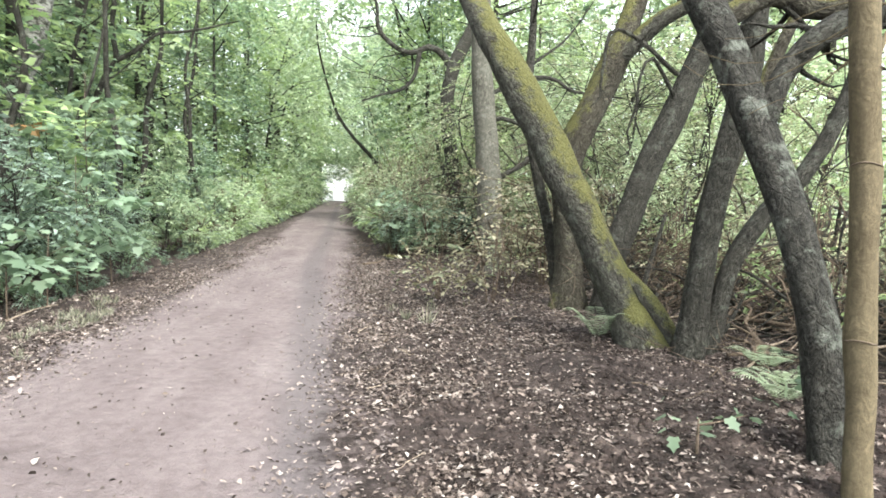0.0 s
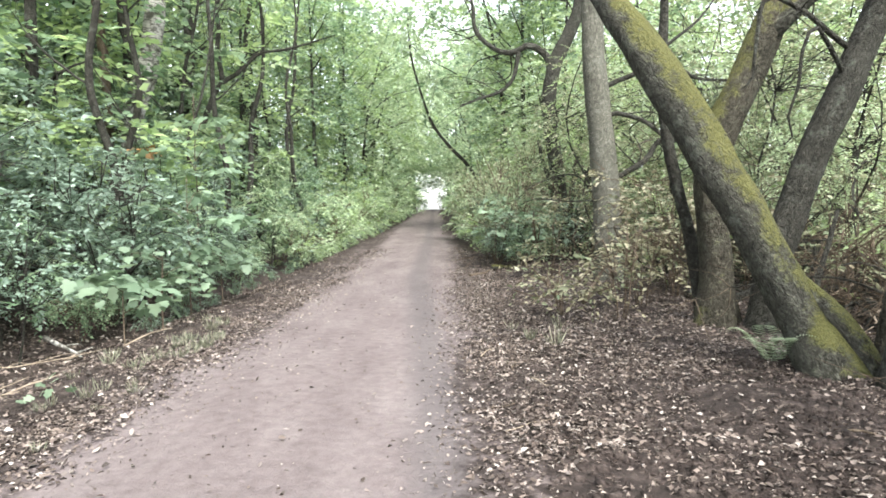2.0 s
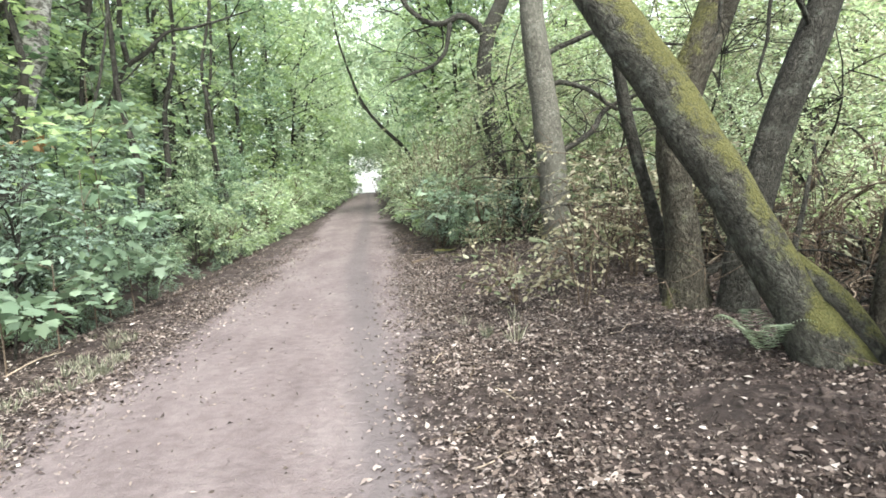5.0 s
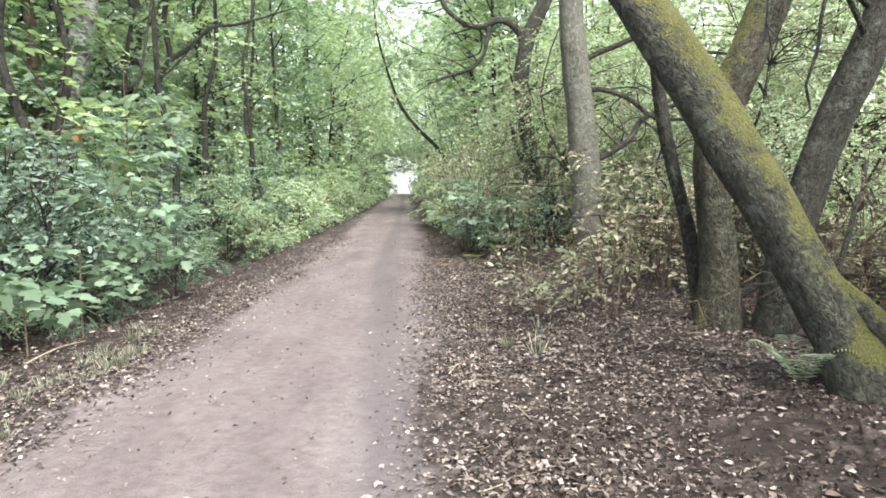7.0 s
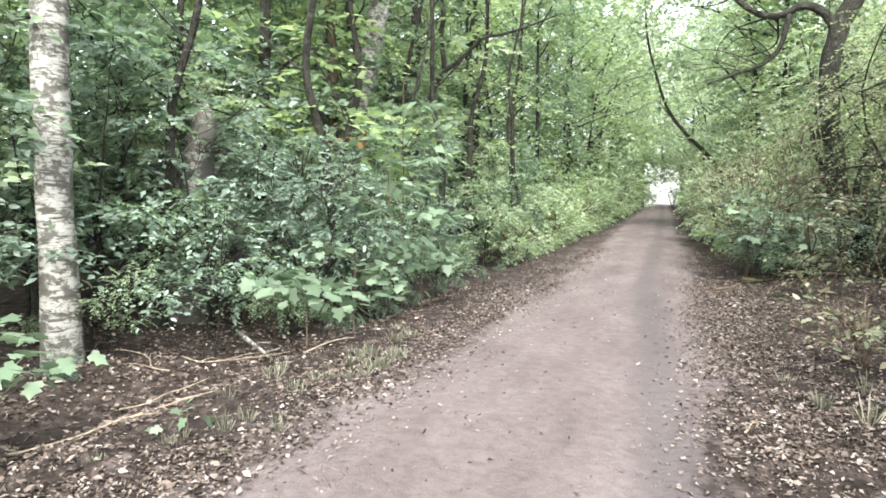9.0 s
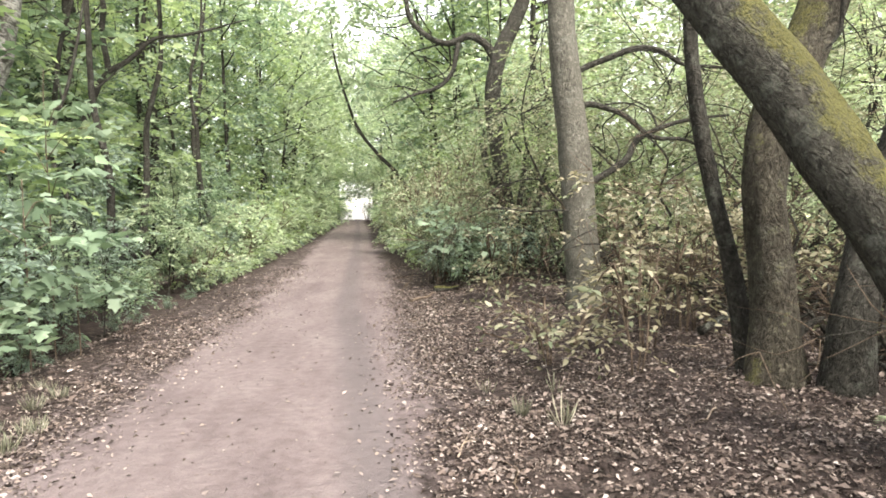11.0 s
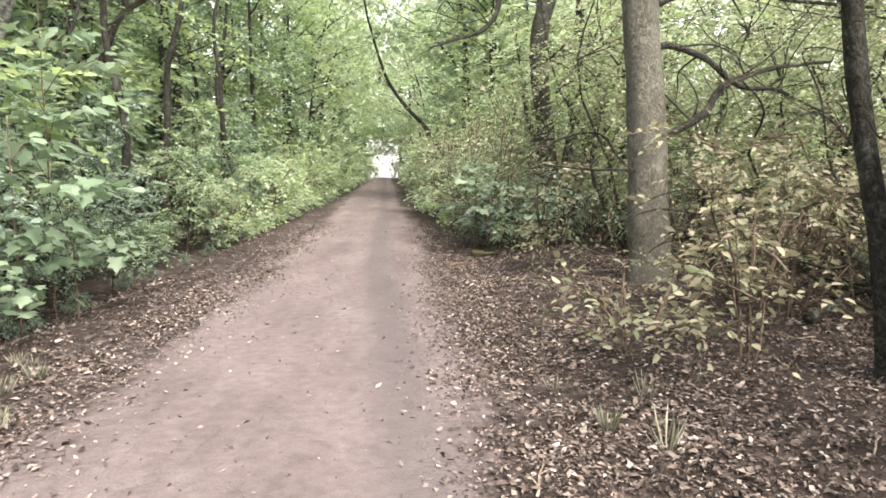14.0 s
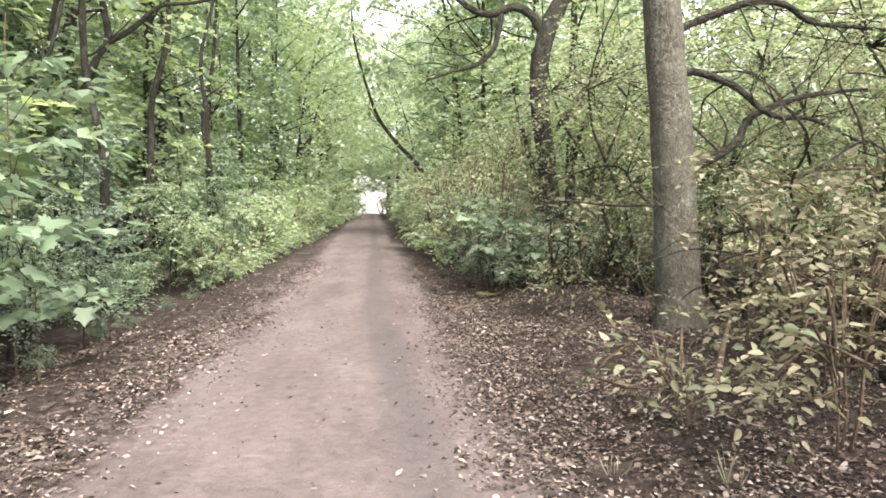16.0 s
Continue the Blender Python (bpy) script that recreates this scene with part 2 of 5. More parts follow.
    bump(nodes, links, b, math_node(nodes, links, "MULTIPLY_ADD", fine, 0.4, mid), 0.8, 0.04)
    return m


def litter_mat(name="fallen_leaf", pale=0.0):
    m, nodes, links, b = mat_base(name, 0.7, 0.3)
    geo = nodes.new("ShaderNodeNewGeometry")
    col = ramp(nodes, links, geo.outputs["Random Per Island"], [
        (0.0, (0.02 + pale, 0.0145 + pale * 0.86, 0.0115 + pale * 0.84)), (0.4, (0.07 + pale, 0.052 + pale * 0.86, 0.043 + pale * 0.84)), (0.72, (0.135 + pale, 0.104 + pale * 0.86, 0.088 + pale * 0.84)), (0.92, (0.215, 0.178, 0.157)), (1.0, (0.36, 0.32, 0.29))])
    col = mix(nodes, links, 0.5, col, ramp(nodes, links, noise_node(nodes, links, geo.outputs["Position"], 60, 3), [(0.3, (0.6, 0.6, 0.6)), (0.65, (1.1, 1.1, 1.1))]), "MULTIPLY")
    links.new(col, b.inputs["Base Color"])
    return m


M_EARTH, M_LITTER, M_LITTER_PALE = earth_mat(), litter_mat(), litter_mat("fallen_leaf_bleached", 0.085)


# ---- mesh helpers ----
RNG = np.random.default_rng(7)


def mesh_np(name, verts, faces, mat, smooth=False, bark=None):
    """A mesh from arrays of places and of faces with one number of corners."""
    me = bpy.data.meshes.new(name)
    n, k = len(faces), faces.shape[1]
    me.vertices.add(len(verts))
    me.vertices.foreach_set("co", np.asarray(verts, np.float32).ravel())
    me.loops.add(n * k)
    me.loops.foreach_set("vertex_index", np.asarray(faces, np.int32).ravel())
    me.polygons.add(n)
    me.polygons.foreach_set("loop_start", np.arange(0, n * k, k, dtype=np.int32))
    if smooth:
        me.polygons.foreach_set("use_smooth", np.ones(n, bool))
    if bark is not None:
        a = me.attributes.new("bark", "FLOAT_VECTOR", "POINT")
        a.data.foreach_set("vector", np.asarray(bark, np.float32).ravel())
    me.update(calc_edges=True)
    me.materials.append(mat)
    return me


def part(name, me, parent=None, label=""):
    ob = new(name, me)
    if parent is not None:
        ob.parent = parent
    return tagged(ob, label)


def thing(name, place, label, category, group="", kind=""):
    e = new(name)
    e.location = place
    e.empty_display_size = 0.2
    return tagged(e, label, category, group, kind)


def smoothstep(a, b, v):
    t = min(1, max(0, (v - a) / (b - a)))
    return t * t * (3 - 2 * t)


def bend(y):
    """How far the path has swung aside at a distance along it."""
    return -1.75 * min(1.0, max(0.0, (y - 14) / 81)) ** 1.2


def gz(x, y):
    """The lie of the land: level along the path, a low bank to one side, a shallow hollow to the other, rising far ahead."""
    far = min(1, max(0, (y - 16) / 75))
    z = 1.25 * far**1.25 + 0.17 * smoothstep(1.7, 4.2, x) - 0.38 * smoothstep(-1.9, -3.4, x)
    off = smoothstep(1.35, 2.2, x) + smoothstep(-1.2, -2.0, x)
    if off > 0 and -12 < x < 14 and y < 40:
        p = Vector((x, y, 0))
        z += off * (0.05 * noise.noise(p * 1.3) + 0.035 * noise.noise(p * 4.1) + 0.02 * noise.noise(p * 11))
    return z


def spline(ctrl, step):
    """Catmull-Rom through rows of x, y, z, radius, about every step metres."""
    c = np.asarray(ctrl, float)
    if len(c) == 2:
        c = np.array([c[0], (c[0] + c[1]) / 2, c[1]])
    c = np.vstack([2 * c[0] - c[1], c, 2 * c[-1] - c[-2]])
    out = []
    for a, b, d, e in zip(c[:-3], c[1:-2], c[2:-1], c[3:]):
        n = max(2, int(np.linalg.norm(d[:3] - b[:3]) / step))
        t = np.linspace(0, 1, n, endpoint=False)[:, None]
        out.append(0.5 * (2 * b + (d - a) * t + (2 * a - 5 * b + 4 * d - e) * t**2 + (3 * b - a - 3 * d + e) * t**3))
    return np.vstack([*out, c[-2:-1]])


def tube(ctrl, sides=8, step=0.15, rough=0.0, wob=0.0, seed=0):
    """Places, faces and bark coordinates of a tapering stem along control rows of x, y, z, radius."""
    s = spline(ctrl, step)
    p, r = s[:, :3].copy(), np.maximum(s[:, 3], 0.002)
    if wob:
        for i in range(1, len(p)):
            p[i] += Vector(noise.noise_vector(Vector(p[i] * 1.7) + Vector((seed, 0, 0)))) * wob
    d = np.gradient(p, axis=0)
    d /= np.linalg.norm(d, axis=1, keepdims=True) + 1e-9
    ref = np.array([0.0, 1.0, 0.0]) if abs(d[:, 1].mean()) < 0.8 else np.array([1.0, 0, 0])
    u = np.cross(d, ref)
    u /= np.linalg.norm(u, axis=1, keepdims=True) + 1e-9
    v = np.cross(d, u)
    a = np.linspace(0, 2 * np.pi, sides, endpoint=False)
    rr = np.repeat(r[:, None], sides, 1)
    if rough:
        run = np.r_[0, np.cumsum(np.linalg.norm(np.diff(p, axis=0), axis=1))]
        for i in range(len(p)):
            for j in range(sides):
                q = Vector((math.cos(a[j]) * 1.6 + seed, math.sin(a[j]) * 1.6, run[i] * 1.3))
                rr[i, j] *= 1 + rough * (noise.noise(q) + 0.5 * noise.noise(q * 2.6))
    verts = p[:, None] + rr[..., None] * (np.cos(a)[None, :, None] * u[:, None] + np.sin(a)[None, :, None] * v[:, None])
    run = np.r_[0, np.cumsum(np.linalg.norm(np.diff(p, axis=0), axis=1))]
    bark = np.stack([np.cos(a)[None] * r[:, None] + 0 * rr, np.sin(a)[None] * r[:, None] + 0 * rr, (run[:, None] + seed) * 0.6 + 0 * rr], -1)
    n = len(p)
    i, j = np.meshgrid(np.arange(n - 1), np.arange(sides), indexing="ij")
    k = (j + 1) % sides
    f = np.stack([i * sides + j, i * sides + k, (i + 1) * sides + k, (i + 1) * sides + j], -1).reshape(-1, 4)
    # closed tip and foot
    vv = np.vstack([verts.reshape(-1, 3), p[-1] + d[-1] * r[-1] * 0.5, p[0]])
    bb = np.vstack([bark.reshape(-1, 3), bark[-1].mean(0), bark[0].mean(0)])
    jj = np.arange(sides)
    kk = (jj + 1) % sides
    top = np.stack([(n - 1) * sides + jj, (n - 1) * sides + kk, np.full(sides, n * sides), np.full(sides, n * sides)], -1)
    foot = np.stack([kk, jj, np.full(sides, n * sides + 1), np.full(sides, n * sides + 1)], -1)
    return vv, f, bb, np.vstack([top, foot])[:, :3]


def stem_mesh(name, stems, mat):
    """One mesh out of one or several tubes."""
    vs, fs, bs, base = [], [], [], 0
    for vv, f, bb, caps in stems:
        vs.append(vv)
        bs.append(bb)
        fs.append(f[:, [0, 1, 2]] + base)
        fs.append(f[:, [0, 2, 3]] + base)
        fs.append(caps + base)
        base += len(vv)
    return mesh_np(name, np.vstack(vs), np.vstack(fs), mat, True, np.vstack(bs))


def unit(v):
    return v / (np.linalg.norm(v, axis=-1, keepdims=True) + 1e-9)


def leaves(base, axis, normal, length, width=0.55, near=False):
    """Folded leaf blades: places and faces. near: blades with a rounder outline."""
    axis = unit(axis)
    side = unit(np.cross(normal, axis))
    up = np.cross(axis, side)
    L, W = length[:, None], length[:, None] * width
    if near:
        rows = [base, base + axis * L * 0.28 + side * W * 0.42 + up * W * 0.16, base + axis * L * 0.66 + side * W * 0.38 + up * W * 0.12 - up * L * 0.03,
                base + axis * L - up * L * 0.12, base + axis * L * 0.66 - side * W * 0.38 + up * W * 0.12 - up * L * 0.03, base + axis * L * 0.28 - side * W * 0.42 + up * W * 0.16]
        quads = [(0, 1, 2, 3), (0, 3, 4, 5)]
    else:
        rows = [base, base + axis * L * 0.45 + side * W * 0.5 + up * W * 0.15, base + axis * L - up * L * 0.08, base + axis * L * 0.45 - side * W * 0.5 + up * W * 0.15]
        quads = [(0, 1, 2), (0, 2, 3)]
    k = len(rows)
    verts = np.stack(rows, 1).reshape(-1, 3)
    start = np.arange(len(base))[:, None, None] * k
    return verts, (start + np.array(quads)[None]).reshape(-1, len(quads[0]))


def sprays(rng, tips, outward, per, length, spread=0.3, droop=0.25, near=False, width=0.55, flat=0.5):
    """Leafy twigs: at each tip a row of leaves to both sides of a twig that runs outward."""
    n = len(tips)
    d = unit(outward + rng.normal(0, 0.35, (n, 3)) * [1, 1, 0.6] - [0, 0, droop])
    s = unit(np.cross(d, [0, 0, 1.0]) + 1e-6)
    k = np.linspace(0, 1, per)[None, :, None]
    span = spread * rng.uniform(0.6, 1.3, (n, 1, 1))
    base = tips[:, None] + d[:, None] * k * span - np.array([0, 0, 1.0]) * (k**2) * span * 0.25
    sign = np.where(np.arange(per) % 2, 1, -1)[None, :, None]
    axis = d[:, None] * 0.7 + s[:, None] * sign * 0.9 + rng.normal(0, 0.25, (n, per, 3))
    normal = np.array([0, 0, 1.0]) + rng.normal(0, flat, (n, per, 3))
    ln = length * rng.uniform(0.55, 1.25, (n, per))
    return leaves(base.reshape(-1, 3), axis.reshape(-1, 3), normal.reshape(-1, 3), ln.ravel(), width, near)


def blob_points(rng, blobs, n, gaps=0.0, seed=0):
    """Places in a cloud of rounded masses, most of them near the outside, thinned where a slow noise is low."""
    vol = np.array([b[3] * b[4] * b[5] for b in blobs]) ** 0.8
    tips, out = [], []
    pick = rng.choice(len(blobs), n * 3, p=vol / vol.sum())
    for i in pick:
        b = blobs[i]
        d = unit(rng.normal(0, 1, 3))
        q = np.array(b[:3]) + d * np.array(b[3:6]) * rng.uniform(0.12, 1) ** 0.45
        if noise.noise(Vector(q * 0.9) + Vector((seed * 3.1, 0, 0))) < gaps - 0.25 or q[2] < 0.05:
            continue
        tips.append(q)
        out.append(d * [1, 1, 0.5])
        if len(tips) == n:
            break
    return np.array(tips), np.array(out)


# ---- ground and path ----
def graded(lo, hi, fine, first, last, grow=1.35):
    mid = list(np.arange(first, last + fine / 2, fine))
    a, s = [], fine
    while (a[-1] if a else first) > lo:
        s *= grow
        a.append((a[-1] if a else first) - s)
    b, s = [], fine
    while (b[-1] if b else last) < hi:
        s *= grow
        b.append((b[-1] if b else last) + s)
    return np.array(a[::-1] + mid + b)


def grid_mesh(name, xs, ys, height, mat):
    X, Y = np.meshgrid(xs, ys, indexing="ij")
    Z = np.array([[height(x, y) for y in ys] for x in xs])
    v = np.stack([X, Y, Z], -1).reshape(-1, 3)
    i, j = np.meshgrid(np.arange(len(xs) - 1), np.arange(len(ys) - 1), indexing="ij")
    n = len(ys)
    f = np.stack([i * n + j, (i + 1) * n + j, (i + 1) * n + j + 1, i * n + j + 1], -1).reshape(-1, 4)
    return mesh_np(name, v, f, mat, True)


ground = part("ground", grid_mesh("ground", graded(-600, 600, 0.075, -3.8, 6.4), graded(-300, 1500, 0.085, 2.2, 14.5, 1.12), gz, M_EARTH))
tagged(ground, "dark brown churned forest soil under leaf litter", "ground", kind="structure")


def path_z(x, y):
    x0, x = x, x - bend(y)
    left, right = -0.95 - 0.012 * max(0, y - 12), 1.42
    u = (x - (left + right) / 2) / ((right - left) / 2)
    p = Vector((x, y, 3.0))
    crown = 0.022 * (1 - abs(u) ** 3) + 0.012 * noise.noise(p * 2.2) + 0.006 * noise.noise(p * 6)
    return gz(x0, y) + crown - 0.012 * smoothstep(0.75, 1.05, abs(u)) - 0.05 * smoothstep(1.0, 1.25, abs(u))


path = part("path", grid_mesh("path", np.arange(-4.4, 1.95, 0.07), graded(-30, 91, 0.075, 2.0, 14.0, 1.04), path_z, M_EARTH))
tagged(path, "trodden pinkish-brown sandy earth footpath through the wood", "footpath", kind="structure")


def litter(rng, n, xr, yr, density, size, lift=0.01, curl=0.38, near=True):
    """Fallen leaves lying on the ground, as loose curled blades."""
    x, y = rng.uniform(*xr, n), yr[0] + (yr[1] - yr[0]) * rng.uniform(0, 1, n) ** 1.5
    keep = rng.uniform(0, 1, n) < np.array([density(a, b) * smoothstep(yr[0], yr[0] + 1.8, b) for a, b in zip(x, y)])
    x, y = x[keep], y[keep]
    z = np.array([max(gz(a, b), path_z(a, b)) if -2.2 < a < 1.9 else gz(a, b) for a, b in zip(x, y)]) + lift * rng.uniform(0.3, 1.6, len(x))
    ang = rng.uniform(0, 2 * np.pi, len(x))
    axis = np.stack([np.cos(ang), np.sin(ang), rng.normal(0, 0.3, len(x))], -1)
    normal = np.array([0, 0, 1.0]) + rng.normal(0, curl, (len(x), 3))
    v, f = leaves(np.stack([x, y, z], -1), axis, normal, size * np.minimum(rng.lognormal(0, 0.42, len(x)), 2.0), 0.55, near)
    k = 6 if near else 4
    v = v.reshape(-1, k, 3) + rng.normal(0, 1, (len(x), k, 3)) * size * 0.11
    return v.reshape(-1, 3), f


def litter_density(x, y):
    patch = 0.5 + 1.1 * noise.noise(Vector((x * 0.9, y * 0.9, 5))) + 0.5 * noise.noise(Vector((x * 2.6, y * 2.6, 8)))
    w = x + 0.28 * noise.noise(Vector((0, y * 0.6, 2))) + 0.2 * noise.noise(Vector((x * 2, y * 2, 4)))
    bare = 0.004 + 0.02 * smoothstep(-0.2, -0.9, x)
    if x > 0.2:
        band = 0.7 * math.exp(-((w - 1.8) / 0.45) ** 2)
        full = min(1, max(0.06, band * (0.4 + patch) + patch * (0.3 + 0.55 * smoothstep(6.0, 8.8, y))))
        return bare + full * smoothstep(0.95, 2.25, w)
    band = 0.55 * math.exp(-((w + 1.3) / 0.42) ** 2)
    return bare + min(1, max(0.03, band * (0.4 + patch) + 0.35 * patch)) * smoothstep(-0.5, -1.25, w)


v, f = litter(RNG, 130000, (-3.4, 7.5), (1.5, 24), litter_density, 0.035, 0.014)
tagged(part("leaf_litter", mesh_np("leaf_litter", v, f, M_LITTER)), "scattered brown and pale tan fallen leaves on the ground", "fallen leaves", kind="stuff")
v, f = litter(RNG, 210000, (1.2, 6.2), (3.0, 17), lambda x, y: 0.95 * litter_density(x, y), 0.027, 0.014, 0.55, False)
tagged(part("leaf_carpet", mesh_np("leaf_carpet", v, f, M_LITTER)), "dense carpet of reddish-brown fallen leaves", "fallen leaves", kind="stuff")
v, f = litter(RNG, 60000, (-3.0, -0.9), (3.0, 13), lambda x, y: 0.5 * litter_density(x, y), 0.028, 0.012, 0.5, False)
tagged(part("verge_litter", mesh_np("verge_litter", v, f, M_LITTER)), "greyish-brown fallen leaves on the path's verge", "fallen leaves", kind="stuff")
v, f = litter(RNG, 200000, (-3.0, 7.0), (1.5, 15), lambda x, y: 0.75 * litter_density(x, y) + (0.06 if abs(x - 0.2) > 1.2 else 0.03), 0.022, 0.008, 0.6, False)
tagged(part("leaf_crumbs", mesh_np("leaf_crumbs", v, f, M_LITTER)), "small broken crumbs of brown leaf litter", "fallen leaves", kind="stuff")
v, f = litter(RNG, 70000, (-2.4, 2.9), (1.5, 24), lambda x, y: 0.008 + 0.34 * smoothstep(0.55, 1.3, abs(x - 0.25)) * smoothstep(2.1, 1.25, abs(x - 0.25)), 0.03, 0.012, 0.35, False)
tagged(part("bleached_leaves", mesh_np("bleached_leaves", v, f, M_LITTER_PALE)), "pale pinkish dry leaves strewn over the trodden path", "fallen leaves", kind="stuff")


def clods(rng, n, xr, yr, density, size):
    """Crumbly lumps of turned soil, half sunk into the ground."""
    x, y = rng.uniform(*xr, n), rng.uniform(*yr, n)
    keep = rng.uniform(0, 1, n) < np.array([density(a, b) for a, b in zip(x, y)])
    x, y = x[keep], y[keep]
    k = len(x)
    r = size * np.minimum(rng.lognormal(0, 0.5, k), 2.6)
    z = np.array([gz(a, b) for a, b in zip(x, y)])
    ring = np.arange(6) * np.pi / 3
    low = np.stack([np.cos(ring), np.sin(ring), np.full(6, -0.35)], -1)
    high = np.stack([np.cos(ring + 0.5) * 0.72, np.sin(ring + 0.5) * 0.72, np.full(6, 0.38)], -1)
    shape = np.vstack([low, high, [[0, 0, 0.6]]])
    v = shape[None] * (1 + rng.normal(0, 0.2, (k, 13, 1))) + rng.normal(0, 0.1, (k, 13, 3))
    v = v * r[:, None, None] + np.stack([x, y, z], -1)[:, None]
    tri = []
    for i in range(6):
        j = (i + 1) % 6
        tri += [(i, j, 6 + i), (j, 6 + j, 6 + i), (6 + i, 6 + j, 12)]
    f = (np.arange(k)[:, None, None] * 13 + np.array(tri)[None]).reshape(-1, 3)
    return v.reshape(-1, 3), f


def clod_density(x, y):
    rough = 0.45 + 1.3 * noise.noise(Vector((x * 0.8, y * 0.8, 11))) + 0.6 * noise.noise(Vector((x * 2.5, y * 2.5, 13)))
    return max(0.0, rough) * smoothstep(1.6, 2.4, x) * smoothstep(8.6, 6.2, y)


v, f = clods(RNG, 19000, (1.6, 5.2), (3.0, 8.6), clod_density, 0.017)
tagged(part("soil_clods", mesh_np("soil_clods", v, f, M_EARTH)), "dark crumbly clods of turned forest soil", "soil", kind="stuff")


v, f = litter(RNG, 34000, (-8.5, -2.4), (3.5, 15), lambda x, y: 0.75 + noise.noise(Vector((x, y, 3))), 0.045, 0.014, 0.5, False)
tagged(part("hollow_litter", mesh_np("hollow_litter", v, f, M_LITTER)), "dull brown fallen leaves in the shaded hollow", "fallen leaves", kind="stuff")


# ---- the trees beside the path ----
def foot(x, y):
    return (x, y, gz(x, y) - 0.06)


def tree(name, place, trunk_rows, mat, label, limbs=(), group="", sides=18, rough=0.13, category="tree", foliage=None):
    """A tree with a shaped trunk, limbs and its leaves; rows are in world metres."""
    root = thing(name, place, label, category, group)
    o = np.array([*place, 0.0])
    part("trunk", stem_mesh("trunk", [tube(np.array(trunk_rows) - o, sides, 0.09, rough, 0.015, place[0] * 3)], mat), root)
    if not limbs:
        s, g = np.array(trunk_rows), np.random.default_rng(int(abs(place[0] * 100 + place[1] * 10)))
        for k in range(3):
            q = spline(s, 0.3)
            q = q[int(len(q) * g.uniform(0.35, 0.8))]
            a, ln = g.uniform(0, 6.28), g.uniform(0.6, 1.6)
            limbs = [*limbs, ([[*q[:3], q[3] * 0.4], [q[0] + math.cos(a) * ln * 0.5, q[1] + math.sin(a) * ln * 0.5, q[2] + ln * 0.35, q[3] * 0.28], [q[0] + math.cos(a) * ln, q[1] + math.sin(a) * ln, q[2] + ln * 0.9, q[3] * 0.08]], mat)]
    g, fine = np.random.default_rng(int(abs(place[0] * 130 + place[1] * 17))), []
    for rows, m in limbs:
        reach = 0.06 if rows[0][1] > 12 else 0.03
        part("limb", stem_mesh("limb", [tube(np.array(rows) - o, 9, 0.12, 0.16, reach, rows[0][0] * 5)], m), root)
        line = spline(np.array(rows) - o, 0.15)
        for _ in range(9 if rows[0][2] > 0.5 else 0):
            i = int(len(line) * g.uniform(0.25, 0.97))
            p, r = line[i, :3], max(0.005, line[i, 3] * 0.35)
            d = unit(line[min(i + 1, len(line) - 1), :3] - line[i - 1, :3] + g.normal(0, 0.6, 3) * [1, 1, 0.9])
            run, ln = [[*p, r]], g.uniform(0.12, 0.3) * (1 + 1.2 * smoothstep(10, 18, place[1]))
            for k in range(4):
                d = unit(d + g.normal(0, 0.38, 3))
                p = p + d * ln
                run.append([*p, r * (0.72 - 0.2 * k)])
            fine.append(tube(run, 5, 0.1, 0.1, 0.02, place[0] + k))
    if fine:
        tagged(part("branchwork", stem_mesh("branchwork", fine, limbs[0][1]), root), kind="stuff")
    if foliage is not None:
        v, f, m = foliage
        part("foliage", mesh_np("foliage", v - o[:3], f, m), root)
    return root


def flared(rows, spread=1.28, tall=0.35):
    """Adds a root flare to the foot of a trunk's rows, which start at the ground."""
    x, y, z, r = rows[0]
    nx, ny, nz, nr = rows[1]
    k = min(0.8, tall / max(0.05, nz - z))
    mid = [x + (nx - x) * k, y + (ny - y) * k, z + (nz - z) * k, r * 1.02]
    return [[x - (nx - x) * 0.15, y - (ny - y) * 0.15, z - 0.18, r * spread * 1.1], [x, y, z, r * spread], mid, *rows[1:]]


LEAN = [[4.3, 6.72, 0.1, 0.21], [4.13, 6.88, 0.5, 0.185], [3.96, 7.0, 0.9, 0.175], [3.78, 7.17, 1.35, 0.172], [3.6, 7.37, 1.8, 0.178], [3.41, 7.63, 2.3, 0.185], [3.15, 8.05, 3.0, 0.172], [2.88, 8.62, 3.75, 0.155], [2.5, 9.6, 5.2, 0.125], [2.25, 10.4, 7.0, 0.09], [2.1, 10.9, 8.6, 0.04]]
tree("leaning_tree", foot(4.3, 6.72), flared(LEAN), M_BARK_MOSSY, "thick leaning tree trunk with yellow-green moss along its upper side",
     [([[4.52, 6.62, -0.05, 0.13], [4.46, 6.62, 0.25, 0.11], [4.3, 6.75, 0.55, 0.09], [4.05, 6.92, 0.9, 0.05]], M_BARK_MOSSY)])

tree("twin_stemmed_tree", foot(4.48, 6.28), flared([[4.47, 6.28, 0.12, 0.12], [4.55, 6.28, 1.11, 0.108], [4.67, 6.28, 1.8, 0.112], [4.81, 6.28, 2.4, 0.108], [4.92, 6.28, 3.3, 0.1], [4.97, 6.2, 5.0, 0.07]]), M_BARK,
     "dark upright tree with a second slanting stem from its foot",
     [([[4.6, 6.28, 0.1, 0.095], [4.79, 6.28, 0.92, 0.085], [5.08, 6.28, 1.38, 0.082], [5.48, 6.28, 1.83, 0.078], [5.81, 6.28, 2.44, 0.066], [6.2, 6.4, 3.6, 0.05]], M_BARK),
      ([[4.93, 7.1, -0.05, 0.12], [4.95, 7.1, 0.45, 0.095], [5.06, 7.1, 1.2, 0.085], [5.3, 7.05, 2.1, 0.075], [5.65, 6.95, 3.1, 0.06], [6.1, 6.9, 4.3, 0.03]], M_BARK_LIGHTMOSS)], rough=0.16)

